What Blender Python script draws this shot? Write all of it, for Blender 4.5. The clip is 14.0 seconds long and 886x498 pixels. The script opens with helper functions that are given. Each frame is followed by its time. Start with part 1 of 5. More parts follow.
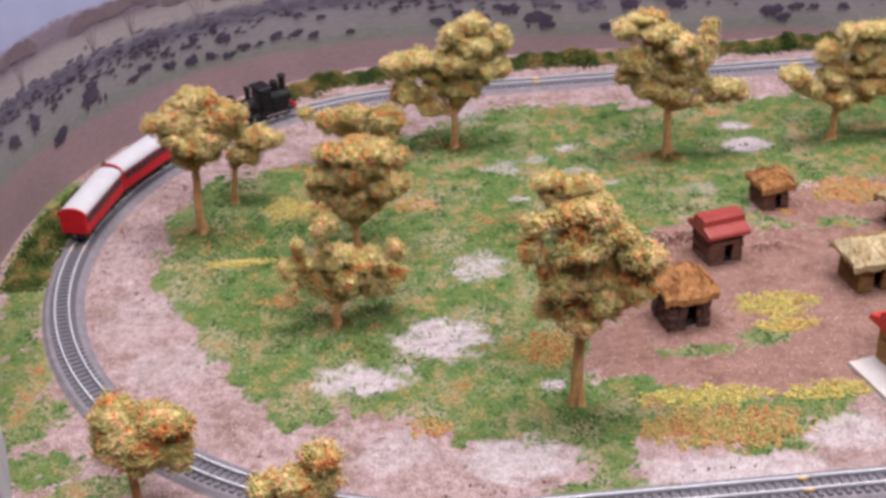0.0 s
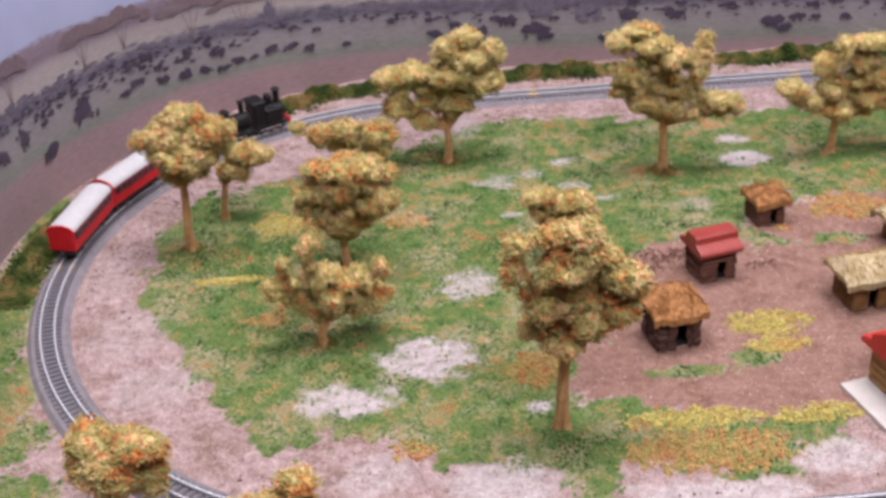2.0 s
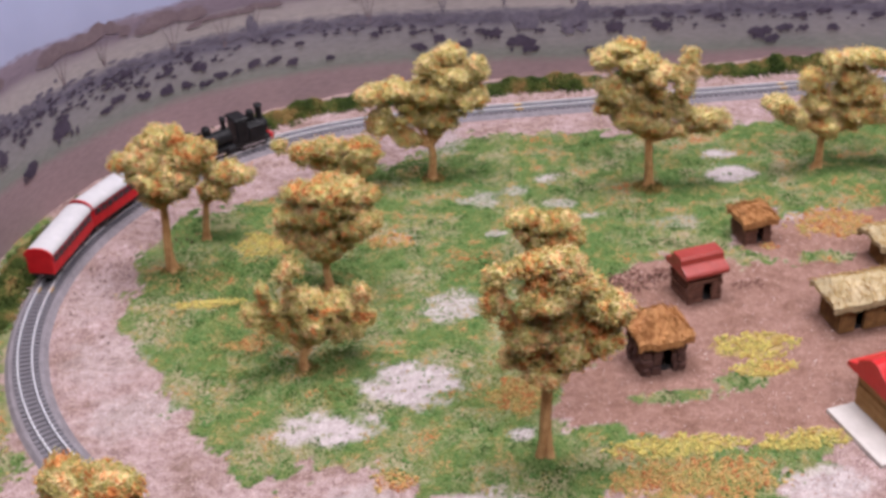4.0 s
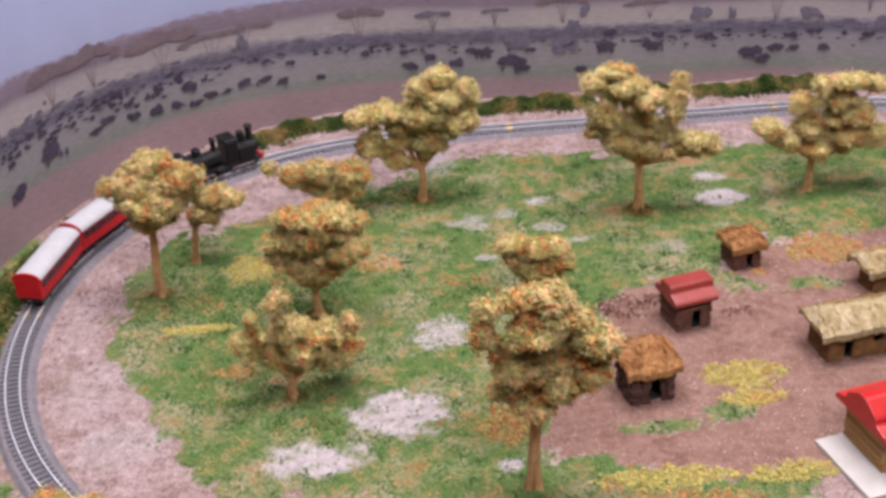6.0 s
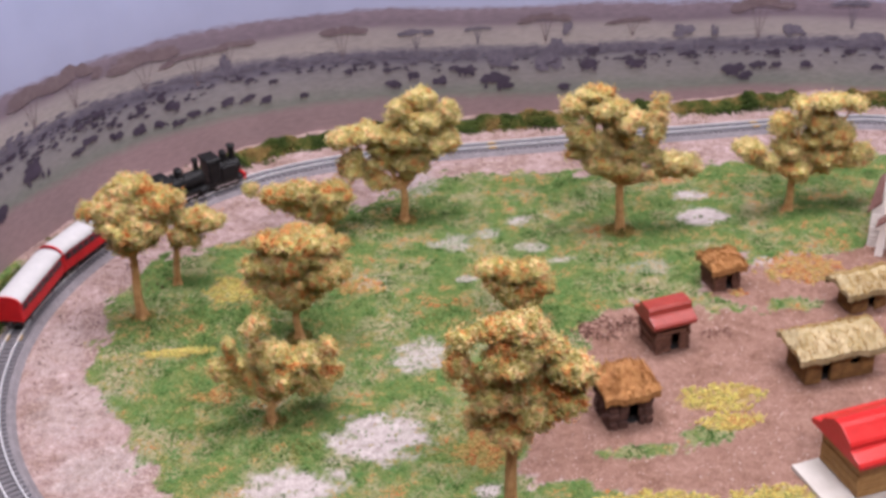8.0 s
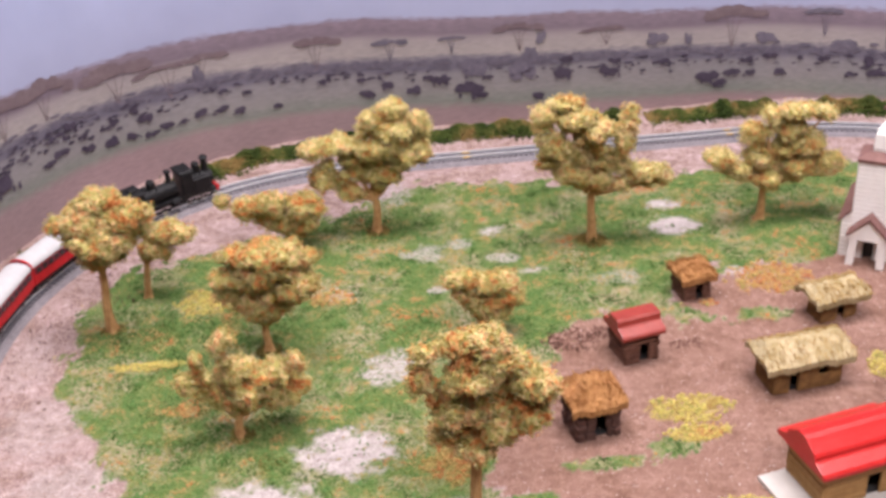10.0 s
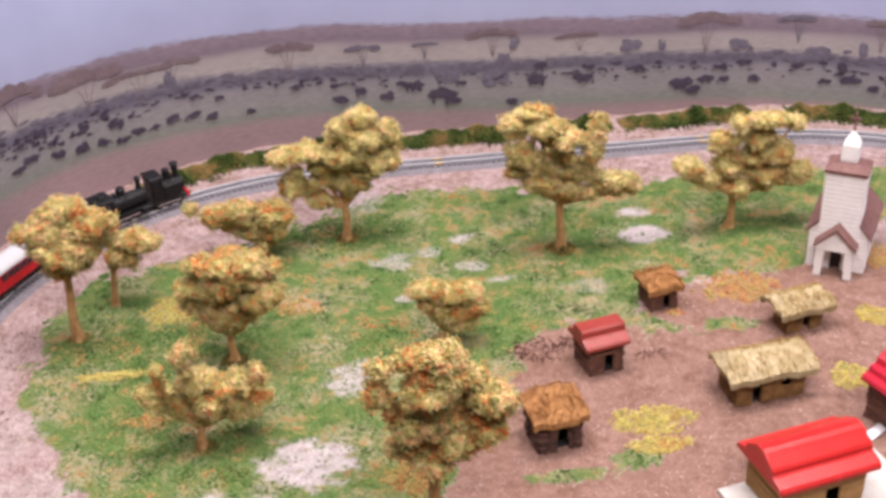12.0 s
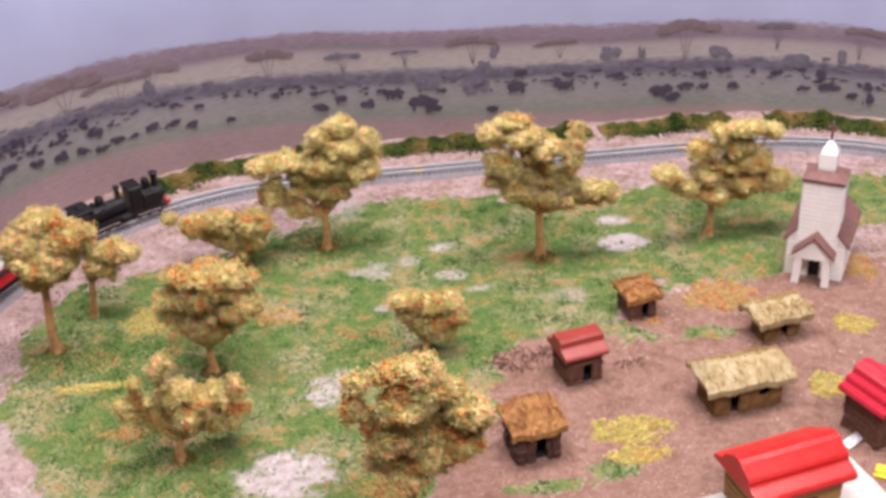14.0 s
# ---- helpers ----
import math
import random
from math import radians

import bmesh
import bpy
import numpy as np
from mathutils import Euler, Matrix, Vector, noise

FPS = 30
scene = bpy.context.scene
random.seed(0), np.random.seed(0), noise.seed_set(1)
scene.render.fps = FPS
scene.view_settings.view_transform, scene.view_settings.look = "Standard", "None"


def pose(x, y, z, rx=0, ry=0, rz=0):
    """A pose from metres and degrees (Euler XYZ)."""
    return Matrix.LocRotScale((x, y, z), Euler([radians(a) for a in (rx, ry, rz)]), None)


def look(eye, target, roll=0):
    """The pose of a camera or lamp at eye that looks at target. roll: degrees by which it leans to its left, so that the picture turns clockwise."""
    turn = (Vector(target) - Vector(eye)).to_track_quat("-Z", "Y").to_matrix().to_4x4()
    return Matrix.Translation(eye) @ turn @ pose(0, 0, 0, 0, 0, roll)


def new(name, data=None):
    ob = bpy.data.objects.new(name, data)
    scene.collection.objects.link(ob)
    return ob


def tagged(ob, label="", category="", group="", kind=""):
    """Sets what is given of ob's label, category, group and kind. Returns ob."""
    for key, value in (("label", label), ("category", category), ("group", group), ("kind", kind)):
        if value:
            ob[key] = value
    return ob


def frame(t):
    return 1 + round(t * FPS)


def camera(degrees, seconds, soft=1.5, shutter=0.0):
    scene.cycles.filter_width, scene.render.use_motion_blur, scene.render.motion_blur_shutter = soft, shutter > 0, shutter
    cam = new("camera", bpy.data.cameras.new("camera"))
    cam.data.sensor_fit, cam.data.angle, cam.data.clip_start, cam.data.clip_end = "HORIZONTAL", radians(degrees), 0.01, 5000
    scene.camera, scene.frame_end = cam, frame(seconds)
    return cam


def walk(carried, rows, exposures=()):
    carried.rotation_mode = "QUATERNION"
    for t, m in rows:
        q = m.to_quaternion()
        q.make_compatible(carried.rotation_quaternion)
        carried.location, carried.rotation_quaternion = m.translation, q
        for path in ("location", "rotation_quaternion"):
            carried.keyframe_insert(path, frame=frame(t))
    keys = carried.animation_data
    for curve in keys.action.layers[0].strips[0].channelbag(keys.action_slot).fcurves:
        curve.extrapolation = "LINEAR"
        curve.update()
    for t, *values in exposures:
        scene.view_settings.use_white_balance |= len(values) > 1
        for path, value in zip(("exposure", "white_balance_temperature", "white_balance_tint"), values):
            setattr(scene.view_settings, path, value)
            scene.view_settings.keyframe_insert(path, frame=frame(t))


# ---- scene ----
cam = camera(40.0, 14.0, soft=3.5)
PATH = [
    (0, (0.0020, -0.1497, 0.4219), (0.0158, 0.3679, 0.1186), -2.66),
    (0.5, (0.0045, -0.1476, 0.4213), (0.0156, 0.3703, 0.1186), -2.81),
    (1, (0.0116, -0.1456, 0.4239), (0.0190, 0.3734, 0.1228), -3.03),
    (1.5, (0.0176, -0.1453, 0.4229), (0.0235, 0.3748, 0.1237), -3.07),
    (2, (0.0218, -0.1382, 0.4248), (0.0268, 0.3805, 0.1233), -3.21),
    (2.5, (0.0158, -0.1343, 0.4255), (0.0278, 0.3831, 0.1219), -2.92),
    (3, (0.0275, -0.1293, 0.4285), (0.0353, 0.3884, 0.1254), -3.35),
    (5.3, (0.0324, -0.1173, 0.4411), (0.0417, 0.4005, 0.1380), -3.26),
    (5.5, (0.0337, -0.1163, 0.4427), (0.0438, 0.4018, 0.1403), -3.18),
    (6, (0.0332, -0.1134, 0.4475), (0.0448, 0.4045, 0.1448), -3.06),
    (6.5, (0.0369, -0.1118, 0.4533), (0.0488, 0.4067, 0.1516), -2.98),
    (7, (0.0396, -0.1110, 0.4546), (0.0502, 0.4068, 0.1517), -3.16),
    (7.5, (0.0460, -0.1100, 0.4560), (0.0578, 0.4087, 0.1547), -3.19),
    (8, (0.0440, -0.1088, 0.4589), (0.0582, 0.4098, 0.1575), -3.04),
    (10.5, (0.0659, -0.1053, 0.4650), (0.0849, 0.4139, 0.1650), -3.18),
    (11, (0.0702, -0.1032, 0.4679), (0.0910, 0.4158, 0.1676), -2.98),
    (11.5, (0.0688, -0.1015, 0.4692), (0.0922, 0.4172, 0.1686), -2.58),
    (12, (0.0784, -0.1020, 0.4704), (0.0998, 0.4157, 0.1679), -2.89),
    (12.5, (0.0839, -0.1021, 0.4705), (0.1064, 0.4163, 0.1692), -3.07),
    (13, (0.0811, -0.1015, 0.4712), (0.1079, 0.4169, 0.1704), -2.87),
    (13.5, (0.0869, -0.0998, 0.4724), (0.1125, 0.4182, 0.1708), -2.91),
    (14, (0.0837, -0.0993, 0.4759), (0.1119, 0.4180, 0.1733), -2.69),
]
walk(cam, [(t, look(eye, target, roll)) for t, eye, target, roll in PATH], [(0, -0.30, 6250, 22), (7.5, -0.33, 6250, 22), (8.2, -0.21, 6350, 21), (10.3, -0.06, 6550, 21), (14, -0.07, 6600, 22)])

# ---- light: a closed room with two ceiling fittings ----
world = bpy.data.worlds.new("room_air")
world.use_nodes = True
world.node_tree.nodes["Background"].inputs[0].default_value = (0.8, 0.85, 1.0, 1)
world.node_tree.nodes["Background"].inputs[1].default_value = 0.03
scene.world = world
LAMPS = [((0.20, 0.62, 1.42), 1.2, 0.5, 41.0), ((0.35, -0.40, 1.42), 1.2, 0.35, 33.0)]
for spot, lx, ly, watts in LAMPS:
    data = bpy.data.lights.new("ceiling_lamp", "AREA")
    data.shape, data.size, data.size_y, data.energy, data.color = "RECTANGLE", lx, ly, watts, (1.0, 0.97, 0.95)
    new("ceiling_lamp", data).matrix_world = Matrix.Translation(spot)

# ---- small builders ----
rng = np.random.default_rng(7)
M = 0.001


def mesh_of(name, verts, faces):
    me = bpy.data.meshes.new(name)
    me.from_pydata([tuple(v) for v in verts], [], [tuple(f) for f in faces])
    me.update()
    return me


def part(name, shape, mat, parent=None, label="", m=None, kind=""):
    """Links a bmesh or mesh as one object under a thing."""
    if isinstance(shape, bmesh.types.BMesh):
        me = bpy.data.meshes.new(name)
        shape.to_mesh(me)
        shape.free()
    else:
        me = shape
    if mat and not me.materials:
        me.materials.append(mat)
    ob = new(name, me)
    if parent:
        ob.parent = parent
    if m is not None:
        ob.matrix_basis = m
    return tagged(ob, label, kind=kind)


def empty(name, m, label, category, group="", kind=""):
    ob = new(name)
    ob.empty_display_size = 0.01
    ob.matrix_basis = m
    return tagged(ob, label, category, group, kind)


def box(bm, x0, x1, y0, y1, z0, z1, jit=0.0, bevel=0.0):
    vs = [bm.verts.new((x + random.uniform(-jit, jit), y + random.uniform(-jit, jit), z + random.uniform(-jit, jit)))
          for x in (x0, x1) for y in (y0, y1) for z in (z0, z1)]
    fs = [bm.faces.new([vs[i] for i in q]) for q in ((0, 1, 3, 2), (4, 6, 7, 5), (0, 4, 5, 1), (2, 3, 7, 6), (0, 2, 6, 4), (1, 5, 7, 3))]
    if bevel:
        edges = list({e for f in fs for e in f.edges})
        bmesh.ops.bevel(bm, geom=edges, offset=bevel, segments=1, affect="EDGES")
    return bm


def boxed(*a, jit=0.0, bevel=0.0):
    return box(bmesh.new(), *a, jit=jit, bevel=bevel)


def tube(bm, points, radii, sides=8):
    """A tapered tube along points."""
    rings = []
    for i, p in enumerate(points):
        p = Vector(p)
        d = (Vector(points[min(i + 1, len(points) - 1)]) - Vector(points[max(i - 1, 0)])).normalized()
        a = d.orthogonal().normalized()
        b = d.cross(a)
        rings.append([bm.verts.new(p + radii[i] * (a * math.cos(k) + b * math.sin(k)))
                      for k in [2 * math.pi * j / sides for j in range(sides)]])
    for r, s in zip(rings, rings[1:]):
        for j in range(sides):
            bm.faces.new((r[j], r[(j + 1) % sides], s[(j + 1) % sides], s[j]))
    bm.faces.new(rings[0][::-1])
    bm.faces.new(rings[-1])
    return bm


def loft(bm, rings):
    """Closes a row of equal rings of points into a solid."""
    rows = [[bm.verts.new(p) for p in ring] for ring in rings]
    n = len(rows[0])
    for r, s in zip(rows, rows[1:]):
        for j in range(n):
            bm.faces.new((r[j], r[(j + 1) % n], s[(j + 1) % n], s[j]))
    bm.faces.new(rows[0][::-1])
    bm.faces.new(rows[-1])
    bmesh.ops.recalc_face_normals(bm, faces=bm.faces)
    return bm


OCT_V = np.array([(1, 0, 0), (-1, 0, 0), (0, 1, 0), (0, -1, 0), (0, 0, 1), (0, 0, -1)], float)
TET_V, TET_F = np.array([(1, 1, 1), (1, -1, -1), (-1, 1, -1), (-1, -1, 1)]) * 0.75, np.array([(0, 1, 2), (0, 3, 1), (0, 2, 3), (1, 3, 2)])
OCT_F = np.array([(0, 2, 4), (2, 1, 4), (1, 3, 4), (3, 0, 4), (2, 0, 5), (1, 2, 5), (3, 1, 5), (0, 3, 5)])


def mesh_from(name, v, f):
    """A mesh from arrays of places and triangles."""
    me = bpy.data.meshes.new(name)
    me.vertices.add(len(v))
    me.vertices.foreach_set("co", v.ravel())
    me.loops.add(f.size)
    me.loops.foreach_set("vertex_index", f.ravel().astype(np.int32))
    me.polygons.add(len(f))
    me.polygons.foreach_set("loop_start", np.arange(0, f.size, 3, dtype=np.int32))
    me.update(calc_edges=True)
    me.validate()
    return me


def crumb_arrays(centres, sizes, shape=(OCT_V, OCT_F), squash=0.8):
    """Places and triangles of many small uneven lumps."""
    V, F = shape
    n = len(centres)
    v = V[None] * rng.uniform(0.55, 1.3, (n, len(V), 1)) * np.array([1, 1, squash])
    q = rng.normal(size=(n, 4))
    q /= np.linalg.norm(q, axis=1)[:, None]
    w, x, y, z = q.T
    R = np.stack([np.stack([1 - 2 * (y * y + z * z), 2 * (x * y - z * w), 2 * (x * z + y * w)], -1),
                  np.stack([2 * (x * y + z * w), 1 - 2 * (x * x + z * z), 2 * (y * z - x * w)], -1),
                  np.stack([2 * (x * z - y * w), 2 * (y * z + x * w), 1 - 2 * (x * x + y * y)], -1)], 1)
    v = np.einsum("nij,nkj->nki", R, v) * sizes[:, None, None] + centres[:, None]
    f = (F[None] + (np.arange(n) * len(V))[:, None, None]).reshape(-1, 3)
    return v.reshape(-1, 3), f


def crumbs(name, centres, sizes, shape=(OCT_V, OCT_F), squash=0.8):
    """One mesh of many small uneven lumps."""
    return mesh_from(name, *crumb_arrays(centres, sizes, shape, squash))


# ---- materials ----
class Nodes:
    """A short hand for one node material."""

    def __init__(self, name, rough=0.8, metal=0.0, spec=0.3):
        self.mat = bpy.data.materials.new(name)
        self.mat.use_nodes = True
        self.t = self.mat.node_tree
        self.b = self.t.nodes["Principled BSDF"]
        self.b.inputs["Roughness"].default_value = rough
        self.b.inputs["Metallic"].default_value = metal
        self.b.inputs["Specular IOR Level"].default_value = spec

    def add(self, kind, **values):
        n = self.t.nodes.new(kind)
        for k, v in values.items():
            n.inputs[k].default_value = v
        return n

    def link(self, a, b):
        self.t.links.new(a, b)

    def where(self):
        return self.add("ShaderNodeNewGeometry").outputs["Position"]

    def noise(self, scale, detail=4.0, rough=0.6, at=None, warp=0.0):
        n = self.add("ShaderNodeTexNoise", Scale=scale, Detail=detail, Roughness=rough, Distortion=warp)
        self.link(at or self.add("ShaderNodeTexCoord").outputs["Object"], n.inputs["Vector"])
        return n.outputs["Fac"]

    def ramp(self, fac, stops, hard=False):
        r = self.t.nodes.new("ShaderNodeValToRGB")
        if hard:
            r.color_ramp.interpolation = "CONSTANT"
        e = r.color_ramp.elements
        while len(e) < len(stops):
            e.new(0.5)
        for el, (p, c) in zip(e, stops):
            el.position, el.color = p, (*c, 1) if len(c) == 3 else c
        self.link(fac, r.inputs["Fac"])
        return r.outputs["Color"]

    def mix(self, fac, a, b, mode="MIX"):
        m = self.t.nodes.new("ShaderNodeMix")
        m.data_type, m.blend_type = "RGBA", mode
        for socket, v in ((m.inputs[0], fac), (m.inputs[6], a), (m.inputs[7], b)):
            if isinstance(v, bpy.types.NodeSocket):
                self.link(v, socket)
            else:
                socket.default_value = v if not isinstance(v, tuple) else (*v, 1)[:4]
        return m.outputs[2]

    def math(self, op, a, b=0.0, clamp=False):
        m = self.t.nodes.new("ShaderNodeMath")
        m.operation, m.use_clamp = op, clamp
        for socket, v in zip(m.inputs, (a, b)):
            if isinstance(v, bpy.types.NodeSocket):
                self.link(v, socket)
            else:
                socket.default_value = v
        return m.outputs[0]

    def island(self):
        return self.add("ShaderNodeNewGeometry").outputs["Random Per Island"]

    def done(self, colour, bump=None, height=0.001, rough=None):
        if isinstance(colour, tuple):
            self.b.inputs["Base Color"].default_value = (*colour, 1)
        else:
            self.link(colour, self.b.inputs["Base Color"])
        if bump is not None:
            n = self.add("ShaderNodeBump", Strength=0.8, Distance=height)
            self.link(bump, n.inputs["Height"])
            self.link(n.outputs["Normal"], self.b.inputs["Normal"])
        if rough is not None:
            self.link(rough, self.b.inputs["Roughness"])
        return self.mat


def plain(name, dark, light, scale=300, rough=0.7, metal=0.0, spec=0.3, height=0.0004):
    """Two tones mixed at two scales, with fine relief."""
    n = Nodes(name, rough, metal, spec)
    f = n.math("ADD", n.math("MULTIPLY", n.noise(scale), 0.6), n.math("MULTIPLY", n.noise(scale / 6), 0.4))
    return n.done(n.ramp(f, [(0.36, dark), (0.64, light)]), n.noise(scale * 2), height)


def scatter(name, stops, patch=60.0, rough=0.95, drift=0.5, fleck=0.0, span=(0.36, 0.64)):
    """Foam crumbs: a tone for each crumb, drifting in patches at two scales; fleck is the share of the finer one."""
    n = Nodes(name, rough, spec=0.08)

    def spread(scale, detail):
        r = n.add("ShaderNodeMapRange")
        r.inputs["From Min"].default_value, r.inputs["From Max"].default_value = span
        n.link(n.noise(scale, detail, at=n.where()), r.inputs["Value"])
        return r.outputs[0]
    big = spread(patch, 3)
    if fleck:
        big = n.math("ADD", n.math("MULTIPLY", big, 1 - fleck), n.math("MULTIPLY", spread(patch * 3.6, 2), fleck))
    f = n.math("ADD", n.math("MULTIPLY", n.island(), 1 - drift), n.math("MULTIPLY", big, drift))
    return n.done(n.ramp(f, stops))


MAT = {}
MAT["foliage"] = scatter("tree_foam", [(0.06, (0.38, 0.115, 0.031)), (0.20, (0.57, 0.225, 0.075)), (0.31, (0.61, 0.345, 0.130)), (0.39, (0.32, 0.285, 0.088)),
                                       (0.56, (0.41, 0.365, 0.130)), (0.67, (0.60, 0.47, 0.205)), (0.78, (0.69, 0.47, 0.235)), (0.92, (0.63, 0.26, 0.10))], 66, drift=0.86, fleck=0.4, span=(0.39, 0.61))
MAT["foliage_pale"] = scatter("pale_tree_foam", [(0.06, (0.40, 0.145, 0.042)), (0.18, (0.60, 0.285, 0.100)), (0.30, (0.64, 0.42, 0.165)), (0.40, (0.37, 0.325, 0.105)),
                                                 (0.54, (0.50, 0.44, 0.165)), (0.66, (0.68, 0.55, 0.255)), (0.80, (0.74, 0.53, 0.265)), (0.93, (0.66, 0.31, 0.12))], 72, drift=0.86, fleck=0.4, span=(0.38, 0.62))
for key in ("foliage", "foliage_pale"):          # light seeps through the foam
    foam = MAT[key].node_tree.nodes["Principled BSDF"]
    foam.inputs["Subsurface Weight"].default_value, foam.inputs["Subsurface Scale"].default_value = 0.3, 0.002
    foam.inputs["Subsurface Radius"].default_value = (1.0, 0.75, 0.4)
MAT["turf"] = scatter("green_turf", [(0.16, (0.036, 0.082, 0.018)), (0.30, (0.070, 0.140, 0.033)), (0.40, (0.110, 0.230, 0.076)), (0.50, (0.125, 0.190, 0.048)),
                                     (0.60, (0.22, 0.245, 0.080)), (0.72, (0.41, 0.31, 0.135)), (0.88, (0.48, 0.18, 0.070))], 19, drift=0.84, fleck=0.62)
# deep green turf whose tone also takes in the trees' shade
MAT["dark_turf_shade"] = scatter("dark_turf_and_shade", [(0.1, (0.030, 0.062, 0.014)), (0.4, (0.056, 0.108, 0.026)), (0.65, (0.088, 0.130, 0.034)), (0.9, (0.20, 0.13, 0.045))], 40, drift=0.6)
MAT["moss"] = scatter("dark_moss", [(0.2, (0.024, 0.040, 0.010)), (0.5, (0.056, 0.074, 0.018)), (0.72, (0.12, 0.10, 0.032)), (0.85, (0.19, 0.12, 0.045))], 40, drift=0.7)
MAT["yellow_turf"] = scatter("yellow_turf", [(0.1, (0.40, 0.24, 0.08)), (0.35, (0.50, 0.40, 0.12)), (0.6, (0.62, 0.52, 0.15)), (0.85, (0.32, 0.33, 0.10))], 90)
MAT["orange_turf"] = scatter("orange_turf", [(0.1, (0.42, 0.13, 0.05)), (0.35, (0.52, 0.25, 0.10)), (0.6, (0.54, 0.38, 0.14)), (0.85, (0.30, 0.30, 0.09))], 90)
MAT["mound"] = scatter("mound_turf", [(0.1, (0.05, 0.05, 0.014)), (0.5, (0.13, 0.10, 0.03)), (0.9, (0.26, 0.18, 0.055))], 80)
MAT["grit"] = scatter("sand_grit", [(0.15, (0.26, 0.16, 0.135)), (0.5, (0.50, 0.37, 0.33)), (0.85, (0.56, 0.46, 0.42))], 30)
# bark by the track; also the dark spots, some of them painted tree shade
MAT["bark"] = scatter("bark_and_shade", [(0.1, (0.05, 0.024, 0.018)), (0.5, (0.12, 0.060, 0.046)), (0.9, (0.22, 0.12, 0.095))], 60)
MAT["trunk"] = plain("tree_wire_trunk", (0.32, 0.155, 0.055), (0.56, 0.34, 0.155), 220, 0.8)
MAT["rail"] = plain("nickel_rail", (0.78, 0.79, 0.82), (0.90, 0.91, 0.93), 400, 0.45, 0.6, 0.5)
MAT["rail_web"] = plain("rail_web", (0.10, 0.10, 0.12), (0.2, 0.2, 0.22), 400, 0.6)
MAT["sleeper"] = plain("sleeper_plastic", (0.095, 0.09, 0.102), (0.15, 0.142, 0.156), 500, 0.5)
MAT["ballast"] = plain("grey_ballast", (0.13, 0.118, 0.128), (0.24, 0.218, 0.232), 700, 0.9, height=0.0006)
MAT["brass"] = plain("brass", (0.5, 0.3, 0.1), (0.7, 0.5, 0.2), 500, 0.4, 0.8)
MAT["black"] = plain("black_enamel", (0.004, 0.004, 0.005), (0.012, 0.012, 0.013), 300, 0.45, 0.0, 0.25)
MAT["dark"] = plain("dark_plastic", (0.012, 0.012, 0.013), (0.035, 0.033, 0.033), 300, 0.6)
MAT["coach_red"] = plain("coach_red", (0.42, 0.008, 0.012), (0.56, 0.014, 0.018), 200, 0.45, spec=0.3)
MAT["coach_maroon"] = plain("coach_maroon", (0.12, 0.008, 0.02), (0.18, 0.014, 0.03), 200, 0.45)
MAT["coach_roof"] = plain("coach_roof_grey", (0.38, 0.375, 0.38), (0.46, 0.45, 0.45), 200, 0.6)
MAT["glass"] = plain("coach_window_glass", (0.02, 0.015, 0.02), (0.05, 0.03, 0.035), 200, 0.15, spec=0.6)
MAT["roof_red"] = plain("bright_red_paint", (0.43, 0.013, 0.012), (0.52, 0.022, 0.02), 180, 0.3, spec=0.5)
MAT["roof_pink"] = plain("crimson_paint", (0.40, 0.014, 0.03), (0.50, 0.024, 0.045), 180, 0.3, spec=0.5)
MAT["roof_brick"] = plain("brick_red_paint", (0.22, 0.028, 0.02), (0.31, 0.045, 0.034), 180, 0.35, spec=0.5)
MAT["stone"] = plain("dark_stone", (0.04, 0.02, 0.018), (0.14, 0.07, 0.055), 250, 0.85, height=0.001)
MAT["log"] = plain("brown_log", (0.085, 0.036, 0.026), (0.19, 0.09, 0.06), 250, 0.85, height=0.001)
MAT["mud"] = plain("ochre_mud", (0.10, 0.05, 0.02), (0.27, 0.145, 0.05), 160, 0.9, height=0.001)
MAT["mud_brown"] = plain("brown_mud", (0.10, 0.058, 0.045), (0.20, 0.12, 0.09), 200, 0.9, height=0.001)
MAT["plank"] = plain("tan_plank", (0.26, 0.135, 0.045), (0.40, 0.23, 0.085), 200, 0.7)
MAT["thatch_brown"] = plain("brown_thatch", (0.26, 0.11, 0.04), (0.50, 0.26, 0.10), 260, 0.95, height=0.0015)
MAT["thatch_gold"] = plain("golden_thatch", (0.25, 0.19, 0.08), (0.53, 0.44, 0.28), 90, 0.95, height=0.0012)
MAT["straw"] = scatter("straw", [(0.2, (0.30, 0.17, 0.06)), (0.5, (0.50, 0.34, 0.13)), (0.85, (0.70, 0.56, 0.30))], 60)
MAT["straw_brown"] = scatter("brown_straw", [(0.2, (0.24, 0.10, 0.03)), (0.5, (0.44, 0.22, 0.08)), (0.85, (0.58, 0.36, 0.16))], 60)
MAT["white"] = plain("white_wall", (0.80, 0.78, 0.76), (0.89, 0.87, 0.85), 180, 0.7)
MAT["church_roof"] = plain("brown_roof", (0.14, 0.065, 0.06), (0.22, 0.115, 0.10), 250, 0.7)
MAT["plate"] = plain("card_plate", (0.43, 0.40, 0.37), (0.52, 0.49, 0.46), 120, 0.8)
MAT["silver"] = plain("silver_metal", (0.55, 0.55, 0.58), (0.7, 0.7, 0.72), 200, 0.35, 0.9)
MAT["yellow"] = plain("yellow_paint", (0.70, 0.50, 0.03), (0.80, 0.62, 0.06), 200, 0.5)
MAT["room_wall"] = plain("room_paint", (0.24, 0.23, 0.22), (0.29, 0.28, 0.27), 2, 0.9)
MAT["room_floor"] = plain("room_floor", (0.11, 0.10, 0.09), (0.17, 0.155, 0.14), 3, 0.7)
MAT["ceiling"] = plain("ceiling_paint", (0.74, 0.73, 0.72), (0.8, 0.79, 0.78), 2, 0.9)
